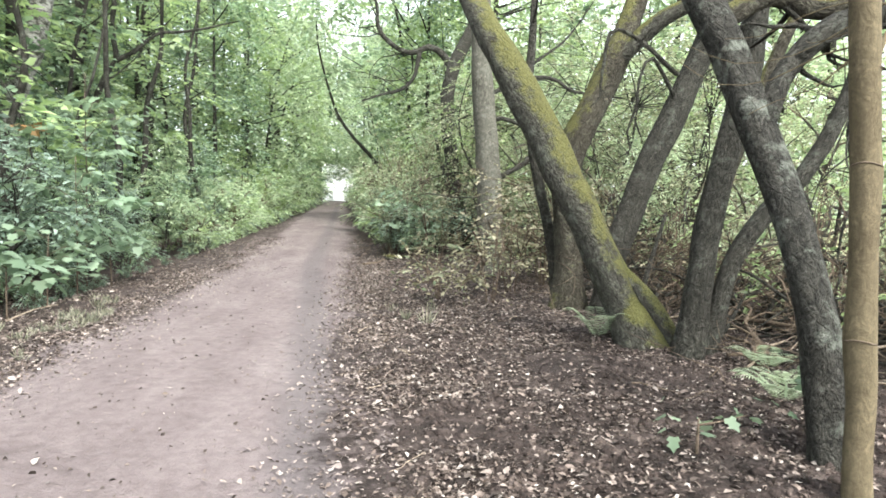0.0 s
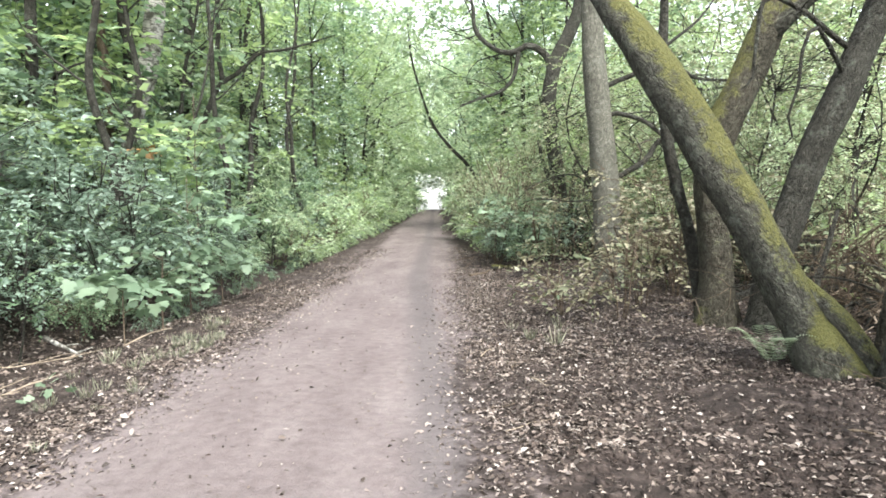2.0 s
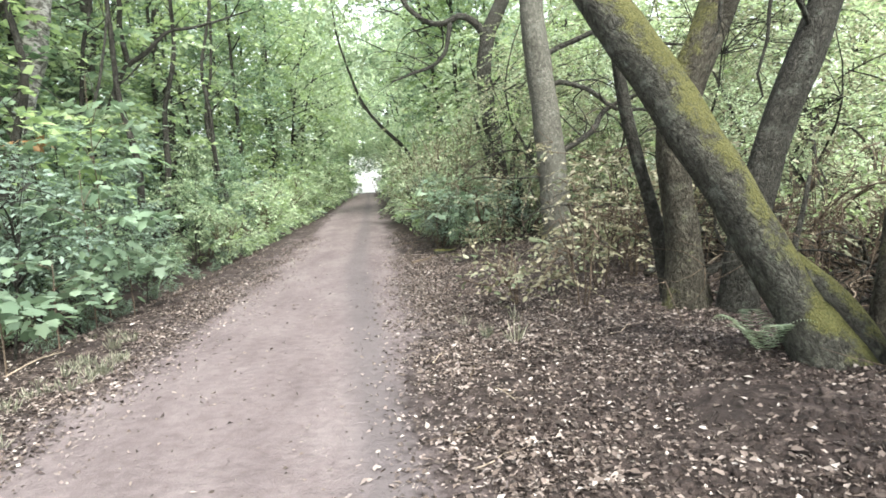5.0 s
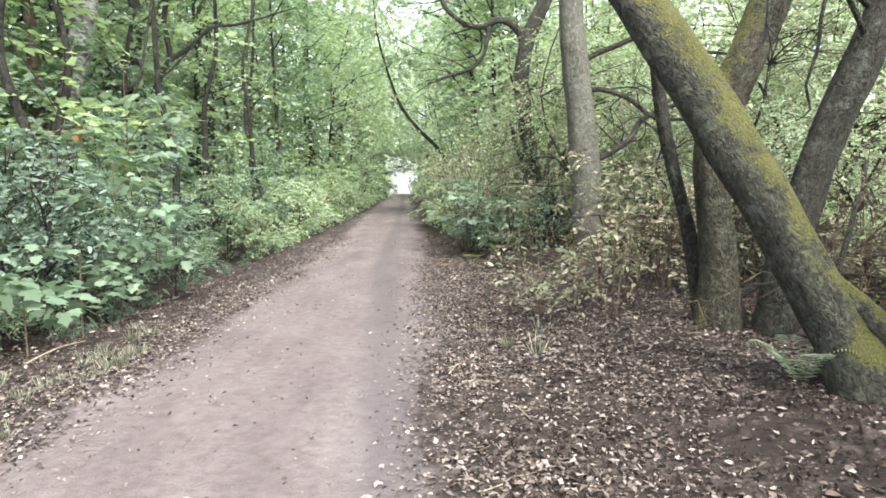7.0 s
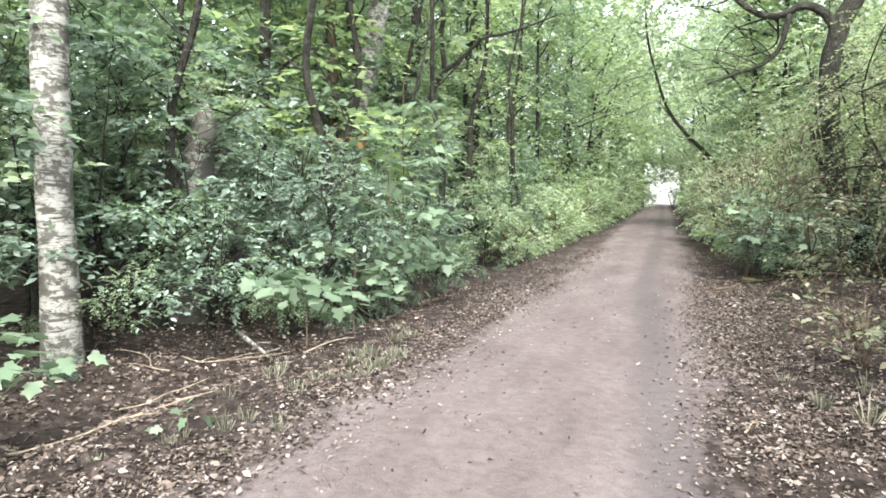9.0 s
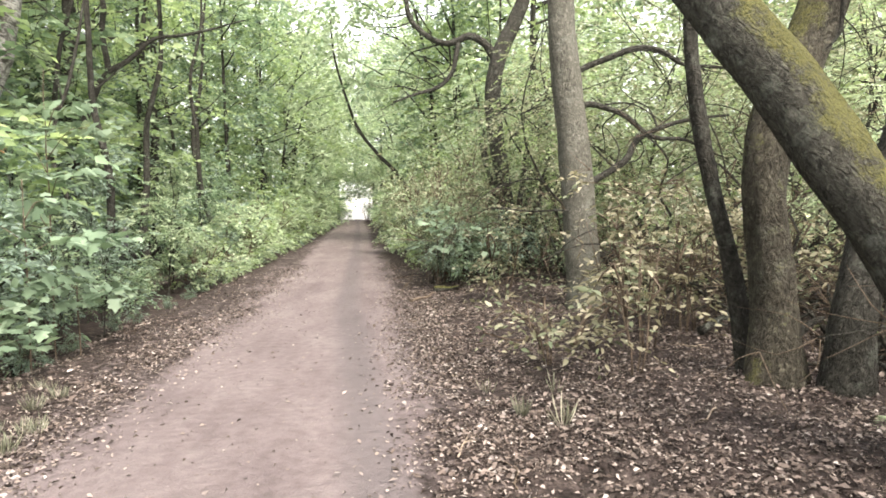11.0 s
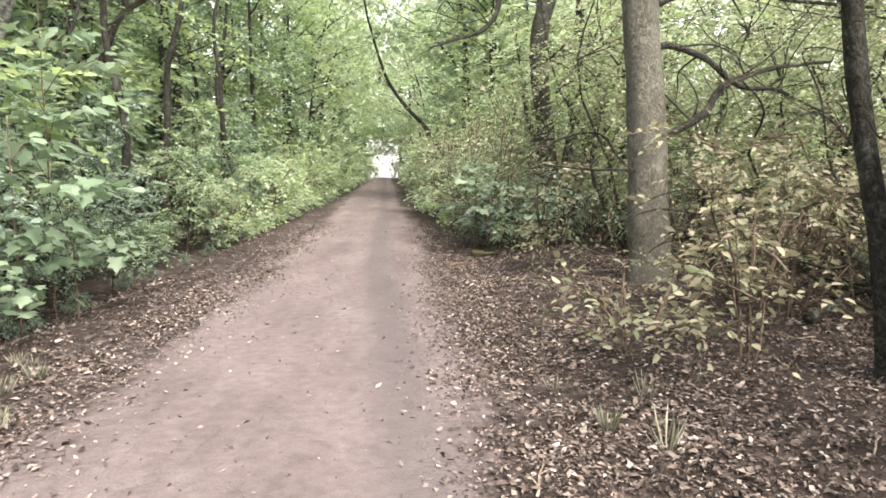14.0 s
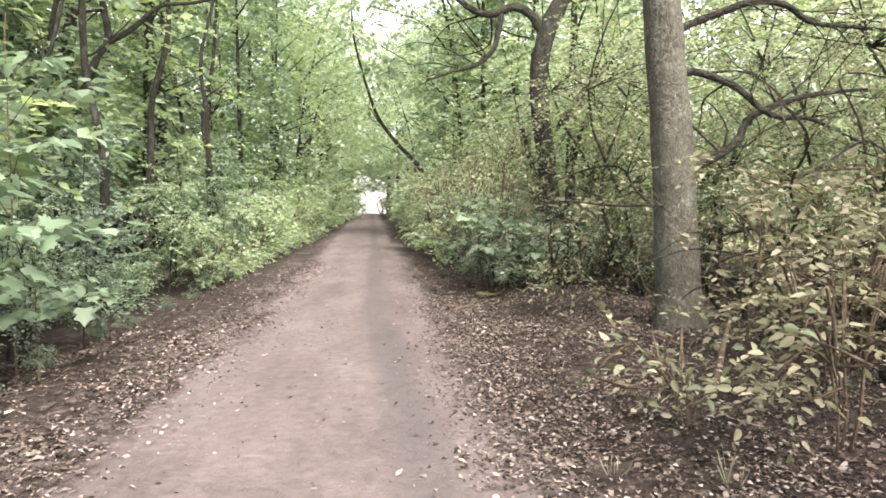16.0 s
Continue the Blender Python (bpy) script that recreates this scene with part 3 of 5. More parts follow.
tree("dark_slanting_tree", foot(4.08, 4.08), flared([[4.07, 4.06, 0.1, 0.115], [4.04, 4.3, 1.0, 0.1], [4.07, 4.7, 1.63, 0.106], [4.02, 5.0, 2.18, 0.118], [3.93, 5.3, 2.76, 0.124], [3.78, 5.8, 3.7, 0.11], [3.55, 6.4, 5.2, 0.07]]), M_BARK_BLACK,
     "sooty dark tree trunk slanting over with pale lichen blotches",
     [([[4.06, 4.85, 1.98, 0.07], [4.2, 4.95, 2.28, 0.07], [4.34, 5.0, 2.45, 0.072], [4.52, 5.0, 2.62, 0.075], [4.8, 5.0, 2.73, 0.075], [5.5, 5.0, 2.88, 0.06]], M_BARK),
      ([[3.94, 5.28, 2.7, 0.08], [4.35, 5.28, 2.92, 0.075], [4.75, 5.28, 2.86, 0.07], [5.3, 5.2, 3.15, 0.06]], M_BARK_LIGHTMOSS),
      ([[4.72, 5.0, 2.68, 0.03], [4.82, 5.0, 2.35, 0.028], [4.78, 5.0, 1.98, 0.024], [4.88, 5.05, 1.72, 0.012]], M_BARK)])

young = tree("young_smooth_tree", foot(3.77, 3.6), [[3.79, 3.6, 0.0, 0.07], [3.76, 3.6, 0.3, 0.06], [3.755, 3.6, 0.62, 0.058], [3.72, 3.6, 0.9, 0.064], [3.715, 3.6, 1.2, 0.055], [3.69, 3.6, 1.62, 0.062], [3.675, 3.6, 1.72, 0.056], [3.62, 3.6, 2.4, 0.055], [3.55, 3.62, 4.5, 0.04]], M_BARK_TAN,
             "slim young tree with smooth tan bark", [([[3.66, 3.6, 1.95, 0.02], [3.8, 3.7, 2.2, 0.016], [4.1, 3.9, 2.5, 0.008]], M_BARK_TAN)], rough=0.09)
for x, z, r in [(3.72, 0.9, 0.064), (3.685, 1.65, 0.061), (3.65, 2.05, 0.057)]:
    ring = [[x - 3.77 + math.cos(a) * r * 0.96, math.sin(a) * r * 0.97, z + 0.008 * math.sin(2 * a) - foot(3.77, 3.6)[2], 0.0035] for a in np.linspace(0, 6.283, 15)]
    part("branch_scar", stem_mesh("branch_scar", [tube(ring, 5, 0.03, 0, 0, x)], M_TWIG), young, "dark ring-shaped branch scar")

tree("old_broken_tree", foot(4.25, 8.8), flared([[4.21, 8.75, 0.12, 0.2], [4.2, 8.75, 0.91, 0.165], [4.1, 8.75, 1.68, 0.155], [4.18, 8.75, 2.15, 0.165], [4.47, 8.8, 2.75, 0.165], [4.72, 8.85, 3.3, 0.155], [5.1, 9.0, 4.3, 0.13], [5.6, 9.2, 6.0, 0.08]]), M_BARK_LIGHTMOSS,
     "old brown knotted tree trunk with moss at its foot",
     [([[4.72, 8.85, 3.25, 0.11], [5.2, 8.6, 3.75, 0.1], [5.8, 8.3, 4.0, 0.085], [6.5, 8.0, 4.0, 0.06]], M_BARK_MOSSY)], rough=0.2)

tree("thin_dark_tree", foot(4.24, 9.1), flared([[4.22, 9.1, 0.12, 0.085], [4.06, 9.1, 1.08, 0.072], [3.86, 9.1, 1.78, 0.062], [3.73, 9.1, 2.48, 0.058], [3.7, 9.1, 3.2, 0.05], [3.8, 9.2, 5.0, 0.03]], 1.2), M_BARK, "thin dark crooked tree beside the old trunk", rough=0.18)

tree("back_slanting_tree", foot(4.55, 8.45), flared([[4.56, 8.42, 0.05, 0.162], [4.63, 8.45, 0.75, 0.15], [4.87, 8.55, 1.35, 0.16], [5.18, 8.6, 2.12, 0.16], [5.67, 8.65, 3.22, 0.15], [6.2, 8.8, 4.6, 0.12], [6.5, 9.0, 6.5, 0.06]]), M_BARK,
     "dark tree trunk slanting away from the path",
     [([[5.45, 8.6, 2.75, 0.03], [4.95, 8.3, 3.2, 0.02], [4.77, 8.2, 2.96, 0.017], [4.73, 8.2, 2.6, 0.015], [4.63, 8.2, 2.33, 0.013], [4.68, 8.2, 2.14, 0.01], [4.57, 8.2, 2.04, 0.004]], M_BARK),
      ([[5.6, 8.65, 3.05, 0.03], [4.5, 8.3, 3.5, 0.022], [4.31, 8.2, 2.98, 0.017], [4.29, 8.2, 2.7, 0.014], [4.18, 8.2, 2.58, 0.005]], M_BARK),
      ([[4.75, 8.1, 0.1, 0.03], [4.9, 8.15, 0.5, 0.03], [5.1, 8.3, 0.95, 0.025], [5.3, 8.4, 1.4, 0.02]], M_BARK)])

tree("straight_tree", foot(4.17, 13.0), flared([[4.17, 13.0, 0.1, 0.265], [4.08, 13.0, 1.33, 0.24], [3.98, 13.0, 2.6, 0.215], [3.84, 13.0, 3.85, 0.195], [3.76, 13.0, 6.0, 0.175], [3.7, 13.0, 9.5, 0.12], [3.7, 13.1, 14, 0.04]], 1.25), M_BARK_GREY,
     "straight grey-brown tree trunk with bare lower bark",
     [([[4.0, 13.0, 3.0, 0.05], [4.25, 12.95, 3.1, 0.045], [4.65, 13.0, 2.97, 0.042], [5.13, 12.95, 2.63, 0.035], [5.61, 12.9, 2.59, 0.025], [6.2, 12.8, 2.3, 0.012]], M_BARK),
      ([[4.05, 13.0, 1.85, 0.05], [4.7, 13.0, 2.25, 0.048], [5.0, 13.1, 2.6, 0.042], [5.43, 13.0, 2.82, 0.035], [6.3, 12.9, 2.9, 0.015]], M_BARK),
      ([[3.9, 13.0, 3.4, 0.05], [4.23, 13.0, 3.63, 0.045], [4.73, 12.95, 3.82, 0.042], [5.24, 12.9, 3.84, 0.035], [5.68, 12.9, 3.63, 0.028], [6.6, 12.7, 3.5, 0.015]], M_BARK)], rough=0.08)

# the many-stemmed tree further on
fork_limbs = [([[4.27, 20, 5.4, 0.12], [3.95, 20, 5.8, 0.1], [3.55, 20, 5.97, 0.09], [3.07, 20, 5.8, 0.08], [2.55, 20, 5.96, 0.07], [2.1, 20, 6.52, 0.06], [1.95, 20, 7.4, 0.04]], M_BARK),
              ([[3.3, 20, 5.85, 0.07], [3.22, 20, 5.5, 0.065], [3.1, 20, 5.0, 0.055], [2.55, 20, 4.66, 0.045], [1.66, 20, 4.34, 0.02]], M_BARK),
              ([[4.66, 20, 3.4, 0.09], [5.37, 20, 4.44, 0.075], [6.2, 20, 5.3, 0.05]], M_BARK)]
for k in range(7):
    a = k * 0.9
    fork_limbs.append(([[4.72 + 0.2 * math.cos(a), 20 + 0.2 * math.sin(a), 0.25, 0.09], [4.8 + 0.5 * math.cos(a), 20 + 0.5 * math.sin(a), 1.6, 0.075], [4.8 + 0.9 * math.cos(a + 0.3), 20 + math.sin(a), 3.4, 0.05]], M_BARK))
tree("many_stemmed_tree", foot(4.72, 20), flared([[4.72, 20, 0.15, 0.24], [4.4, 20, 2.4, 0.2], [4.17, 20, 4.3, 0.21], [4.3, 20, 5.4, 0.2], [4.7, 20, 6.33, 0.18], [4.98, 20, 7.03, 0.17], [5.1, 20, 8.5, 0.1]]), M_BARK, "dark many-stemmed tree with crooked limbs", fork_limbs)

tree("bowed_tree", foot(4.0, 39), [[4.0, 39, 0.2, 0.14], [3.5, 39, 2.2, 0.125], [2.5, 39, 3.9, 0.11], [1.35, 39, 5.1, 0.095], [0.35, 39, 6.5, 0.08], [-0.35, 39, 8.5, 0.065], [-0.85, 39, 10.6, 0.05], [-1.0, 39, 13, 0.03]], M_BARK, "slender dark tree bowed out over the path", rough=0.05)

# trunks inside the wood on the other side
tree("birch_tree", foot(-5.24, 8.5), [[-5.2, 8.5, -0.5, 0.22], [-5.25, 8.5, 1.2, 0.185], [-5.26, 8.5, 3.4, 0.18], [-5.3, 8.6, 7, 0.13], [-5.3, 8.6, 12, 0.05]], M_BIRCH, "white birch trunk with black bark scars", rough=0.06)
tree("birch_snag", foot(-5.7, 11.1), [[-5.85, 11.1, -0.5, 0.27], [-5.85, 11.1, 0.7, 0.25], [-5.62, 11.1, 2.0, 0.22], [-5.48, 11.1, 2.62, 0.17], [-5.42, 11.1, 2.85, 0.04]], M_SNAG, "broken dead birch stump standing among shrubs", rough=0.2, category="tree stump")
for x, y, lean, r, m, h in [(-5.8, 10.5, 0.1, 0.085, M_BARK, 8), (-7.3, 12.5, 0.05, 0.1, M_BARK, 9), (-4.7, 12.8, 0.03, 0.09, M_BARK, 10), (-5.4, 15.6, -0.03, 0.1, M_BARK, 11), (-4.9, 18.6, 0.02, 0.1, M_BARK, 11), (-5.6, 24, 0.03, 0.12, M_BARK, 12), (-4.6, 27, -0.02, 0.1, M_BARK, 12), (-8.2, 10.5, 0.04, 0.11, M_BARK, 10), (-9.5, 13.5, 0.0, 0.13, M_BARK_GREY, 11),
                         (-5.9, 30, 0.04, 0.11, M_BARK, 13), (-6.5, 30.5, -0.06, 0.09, M_BARK, 12), (-7.4, 29, 0.03, 0.2, M_BARK, 14), (-8.0, 24, 0.02, 0.16, M_BARK, 13), (-4.6, 16.5, 0.05, 0.05, M_BARK, 8), (-6.9, 21, 0.04, 0.09, M_BARK, 11)]:
    z = gz(x, y)
    tree("forest_tree", foot(x, y), [[x, y, z - 0.1, r * 1.2]] + [[x + lean * h * k * 1.6 + 0.22 * math.sin(5.1 * x + 7.3 * k) + 0.1 * math.sin(3.3 * y + 17 * k), y + 0.15 * math.sin(2.7 * x + 9 * k), z + h * k, r * (1.05 - 0.85 * k)] for k in (0.12, 0.26, 0.4, 0.55, 0.75, 1.0)], m, "slim bare tree stem inside the wood", group="slim stems in the wood", sides=10, rough=0.1)
tree("scarred_birch", foot(-6.75, 17.5), [[-6.9, 17.5, -0.3, 0.32], [-6.5, 17.5, 3.4, 0.26], [-6.05, 17.5, 4.9, 0.25], [-5.75, 17.5, 6.6, 0.22], [-5.3, 17.5, 11, 0.1]], M_BIRCH, "leaning birch with black and white bark",
     [([[-6.1, 17.5, 4.7, 0.09], [-6.6, 17.5, 6.0, 0.08], [-6.8, 17.5, 8.5, 0.04]], M_BARK), ([[-7.1, 17.6, -0.3, 0.16], [-7.1, 17.6, 3.5, 0.14], [-7.3, 17.6, 8, 0.07]], M_TWIG)])
tree("crooked_tree", foot(-6.9, 22), [[-7.0, 22, -0.1, 0.12], [-6.7, 22, 3.2, 0.1], [-6.24, 22, 4.7, 0.085], [-5.86, 22, 5.4, 0.075], [-5.32, 22, 5.75, 0.065], [-4.6, 22, 6.35, 0.05], [-3.69, 22, 6.5, 0.04], [-2.2, 22, 6.9, 0.015]], M_BARK, "dark crooked tree with a long slanting branch",
     [([[-5.8, 22, 5.5, 0.08], [-5.9, 22, 7.0, 0.07], [-5.7, 22, 9.5, 0.05]], M_BARK)])


# ---- leafy growth ----
def leafy(name, label, category, group, height, blobs, n, per, size, mat, stems, bark, seed, spread=0.3, near=False, gaps=0.0, droop=0.25, mat2=None, twig_count=34):
    """A shrub or tree at the origin: stems, twigs and one or two masses of leaves."""
    rng = np.random.default_rng(seed)
    root = thing(name, (0, 0, 0), label, category, group)
    tips, out = blob_points(rng, blobs, n, gaps, seed)
    for rows in stems:
        part("stem", stem_mesh("stem", [tube(rows, 6, 0.25 if height < 5 else 0.6, 0.06, 0.05, seed)], bark), root)
    twigs = []
    ends = [r for rows in stems for r in rows[1:]]
    for q in tips[rng.choice(len(tips), min(len(tips), twig_count), False)]:
        e = np.array(min(ends, key=lambda r: (r[0] - q[0]) ** 2 + (r[1] - q[1]) ** 2 + 2 * (r[2] - q[2] + 0.4) ** 2))
        mid = (e[:3] + q) / 2 + rng.normal(0, 0.12, 3) + [0, 0, 0.1]
        twigs.append(tube([[*e[:3], min(e[3], 0.02)], [*mid, 0.012], [*q, 0.004]], 3, 0.3 if height < 5 else 1.0, 0, 0.04, seed))
    tagged(part("branchwork", stem_mesh("branchwork", twigs, bark), root), kind="stuff")
    cut = int(len(tips) * (0.75 if mat2 else 1))
    for a, b, m in ((0, cut, mat), (cut, len(tips), mat2)):
        if m is not None and b > a:
            v, f = sprays(rng, tips[a:b], out[a:b], per, size, spread, droop, near)
            tagged(part("foliage", mesh_np("foliage", v, f, m), root), kind="stuff")
    return root


def shrub_blobs(rng, h, w, n=6):
    return [(rng.normal(0, w * 0.45), rng.normal(0, w * 0.45), h * rng.uniform(0.3, 0.8), w * rng.uniform(0.35, 0.7), w * rng.uniform(0.35, 0.7), h * rng.uniform(0.14, 0.28)) for _ in range(n)]


def shrub_stems(rng, h, w, n=5, r=0.02):
    rows = []
    for _ in range(n):
        a, k = rng.uniform(0, 6.28), rng.uniform(0.3, 0.9)
        x, y = math.cos(a) * w * k, math.sin(a) * w * k
        rows.append([[x * 0.15, y * 0.15, -0.1, r], [x * 0.5, y * 0.5, h * 0.4, r * 0.8], [x, y, h * rng.uniform(0.75, 0.98), r * 0.3]])
    return rows


def tree_blobs(rng, h, w, low, n=13):
    out = []
    for i in range(n):
        z = low + (h - low) * (i + rng.uniform(0, 0.8)) / n
        a, k = rng.uniform(0, 6.28), w * rng.uniform(0.2, 0.75) * (1 - 0.5 * (z / h) ** 2)
        out.append((math.cos(a) * k, math.sin(a) * k, z, w * rng.uniform(0.3, 0.6), w * rng.uniform(0.3, 0.6), w * rng.uniform(0.12, 0.26)))
    return out


def tree_stems(rng, h, w, r, n=7):
    lean = rng.normal(0, 0.35, 2)
    rows = [[[0, 0, -0.2, r * 1.2], [lean[0] * 0.4, lean[1] * 0.4, h * 0.35, r * 0.85], [lean[0], lean[1], h * 0.95, r * 0.2]]]
    for _ in range(n):
        z, a, k = h * rng.uniform(0.18, 0.75), rng.uniform(0, 6.28), w * rng.uniform(0.5, 0.85)
        rows.append([[lean[0] * z / h, lean[1] * z / h, z, r * 0.35], [math.cos(a) * k * 0.5, math.sin(a) * k * 0.5, z + 0.5, r * 0.25], [math.cos(a) * k, math.sin(a) * k, z + rng.uniform(0.5, 1.6), r * 0.1]])
    return rows


def scatter(variants, spots):
    """Copies of the variants at rows of x, y, scale; the first copies are the variants themselves."""
    used = set()
    for i, (x, y, s) in enumerate(spots):
        src = variants[i % len(variants)]
        x += bend(y)
        m = Matrix.LocRotScale((x, y, gz(x, y)), Euler((0, 0, (i * 2.399) % 6.283)), (s, s, s))
        if src.name in used:
            copy_thing(src, m)
        else:
            used.add(src.name)
            src.matrix_basis = m



def layer_blobs(rng, h, w, low, n):
    """Flat tiers of leaves, one above the other, as shade-grown saplings bear them."""
    out = []
    for i in range(n):
        z = low + (h - low) * (i + rng.uniform(0, 0.9)) / n
        a, k = rng.uniform(0, 6.28), w * rng.uniform(0.3, 0.9)
        out.append((math.cos(a) * k, math.sin(a) * k, z, w * rng.uniform(0.3, 0.65), w * rng.uniform(0.3, 0.65), rng.uniform(0.05, 0.14)))
    return out


def bushy_stems(rng, h, w, r, n=5):
    """Several crooked stems that spread from one foot."""
    rows = []
    for i in range(n):
        a, k = i * 6.283 / n + rng.uniform(-0.5, 0.5), w * rng.uniform(0.35, 0.9)
        x, y = math.cos(a) * k, math.sin(a) * k
        j = rng.normal(0, 0.14 * w, (2, 2))
        rows.append([[x * 0.08, y * 0.08, -0.15, r], [x * 0.3 + j[0, 0], y * 0.3 + j[0, 1], h * 0.3, r * 0.8], [x * 0.65 + j[1, 0], y * 0.65 + j[1, 1], h * 0.6, r * 0.5], [x, y, h * rng.uniform(0.8, 1.0), r * 0.15]])
    return rows


rng = np.random.default_rng(21)
sap_kinds = [(M_LEAF_B, M_LEAF_L, "young tree with flat tiers of bluish green leaves"), (M_LEAF_L, M_LEAF_B, "young tree with flat tiers of green leaves"), (M_LEAF_P, M_LEAF_L, "young tree with flat tiers of pale green leaves"), (M_LEAF_B, None, "young tree with pale bluish green leaves")]
saplings = [leafy("sapling", lab, "sapling", "saplings at the wood's edge", 4.5, layer_blobs(rng, 4.6, 1.2, 1.1, 16), 180, 10, 0.16, m, tree_stems(rng, 4.6, 1.0, 0.03, 7), M_BARK, 40 + i, 0.48, False, -0.1, 0.12, m2) for i, (m, m2, lab) in enumerate(sap_kinds)]
near_saplings = [leafy("sapling", lab, "sapling", "saplings at the wood's edge", 2.6, layer_blobs(rng, 2.6, 1.0, 0.8, 11), 150, 9, 0.1, m, tree_stems(rng, 2.6, 0.8, 0.02, 7), M_BARK, 45 + i, 0.36, True, -0.1, 0.12, m2) for i, (m, m2, lab) in enumerate(sap_kinds)]
scatter(near_saplings, [(-3.9, 9.4, 0.75), (-4.7, 10.2, 0.8), (-3.6, 5.3, 0.5), (-3.5, 11.0, 1.0), (-3.1, 12.0, 0.9), (-5.0, 6.4, 0.9), (-4.9, 8.9, 0.8), (-3.8, 12.4, 1.0), (-3.4, 13.6, 0.8), (-3.1, 14.5, 0.7), (-4.5, 11.6, 0.9), (-5.8, 7.2, 1.0), (2.6, 17.3, 0.45), (3.1, 17.2, 0.55), (2.5, 18.2, 0.7), (3.9, 16.6, 0.55), (2.7, 19.5, 0.9), (2.95, 16.4, 0.42), (3.35, 16.2, 0.4), (2.7, 16.9, 0.5)])
spots = [(-6.2, 8.0, 0.9), (-7.5, 9.8, 1.1), (-6.6, 11.8, 1.0), (-5.0, 10.7, 0.75), (-5.9, 9.4, 0.9), (-6.4, 10.4, 1.0), (-6.9, 8.4, 1.0), (-4.9, 12.2, 0.85), (-5.7, 13.4, 1.0), (-7.6, 12.9, 1.1), (-8.6, 8.6, 1.2), (-8.4, 11.2, 1.2)]
for y in np.arange(12.5, 34, 1.7):
    spots.append((-3.5 - rng.uniform(0, 0.5), y + rng.uniform(-0.5, 0.5), rng.uniform(0.35, 0.62)))
    if int(y) % 2:
        spots.append((-4.6 - rng.uniform(0, 1.0), y + rng.uniform(-0.6, 0.6), rng.uniform(0.7, 1.1)))
    spots.append((-6.8 - rng.uniform(0, 1.8), y + rng.uniform(-0.8, 0.8), rng.uniform(1.1, 1.7)))
scatter(saplings, spots)

green_shrubs = [leafy("shrub", lab, "shrub", "shrubs along the wood's edge", 1.5, shrub_blobs(rng, 1.5, 0.85, 9), 190, 9, 0.1, m, shrub_stems(rng, 1.4, 0.8, 5, 0.012), M_TWIG, 50 + i, 0.32, False, 0.0, 0.2, m2)
                for i, (m, m2, lab) in enumerate([(M_LEAF_B, M_LEAF_L, "low bluish green shrub at the edge of the path"), (M_LEAF_L, M_LEAF_P, "low bright green shrub at the edge of the path")])]
spots = [(-2.95, 5.0, 0.5), (-3.4, 5.7, 0.6), (-4.7, 8.1, 0.45), (-5.1, 7.1, 0.6), (-4.1, 6.6, 0.5), (-6.2, 9.0, 0.5)]
for y in np.arange(10.8, 30, 1.4):
    spots.append((-2.7 - rng.uniform(0, 0.3) - 0.015 * y, y + rng.uniform(-0.4, 0.4), rng.uniform(0.35, 0.75)))
    spots.append((-3.7 - rng.uniform(0, 0.8), y + rng.uniform(-0.5, 0.5), rng.uniform(0.7, 1.2)))
far_spots = []
for y in np.arange(30, 62, 3.0):
    far_spots.append((-3.4 - rng.uniform(0, 0.5), y, rng.uniform(0.9, 1.5)))
far_spots += [(-3.5, y, 2.0) for y in np.arange(63, 88, 8)] + [(-3.3, 90, 1.9), (-3.3, 93, 1.9), (-1.9, 95.5, 1.9)]
scatter(green_shrubs, spots)
far_spots += [(-3.3, 21.5, 0.8), (-3.6, 24.2, 1.1), (-3.3, 27, 1.0), (-3.9, 29, 1.4), (2.9, 22.6, 0.9), (2.85, 25.5, 0.9), (2.9, 29, 1.1), (3.0, 33, 1.1), (3.1, 38, 1.2), (3.2, 46, 1.3)]
# farther shrubs: distance haze is painted in as paler leaf colours
hazed_shrubs = [leafy("shrub", lab, "shrub", "pale shrubs farther along the path", 1.7, layer_blobs(rng, 1.7, 0.9, 0.2, 11), 170, 9, 0.13, m, shrub_stems(rng, 1.5, 0.8, 5, 0.012), M_TWIG, 56 + i, 0.36, False, 0.0, 0.15, m2)
               for i, (m, m2, lab) in enumerate([(M_LEAF_P, M_LEAF_Y, "yellowish green shrub beside the path, paled to look hazy"), (M_LEAF_P, M_LEAF_B, "bluish green shrub beside the path, paled to look hazy")])]
scatter(hazed_shrubs, far_spots)

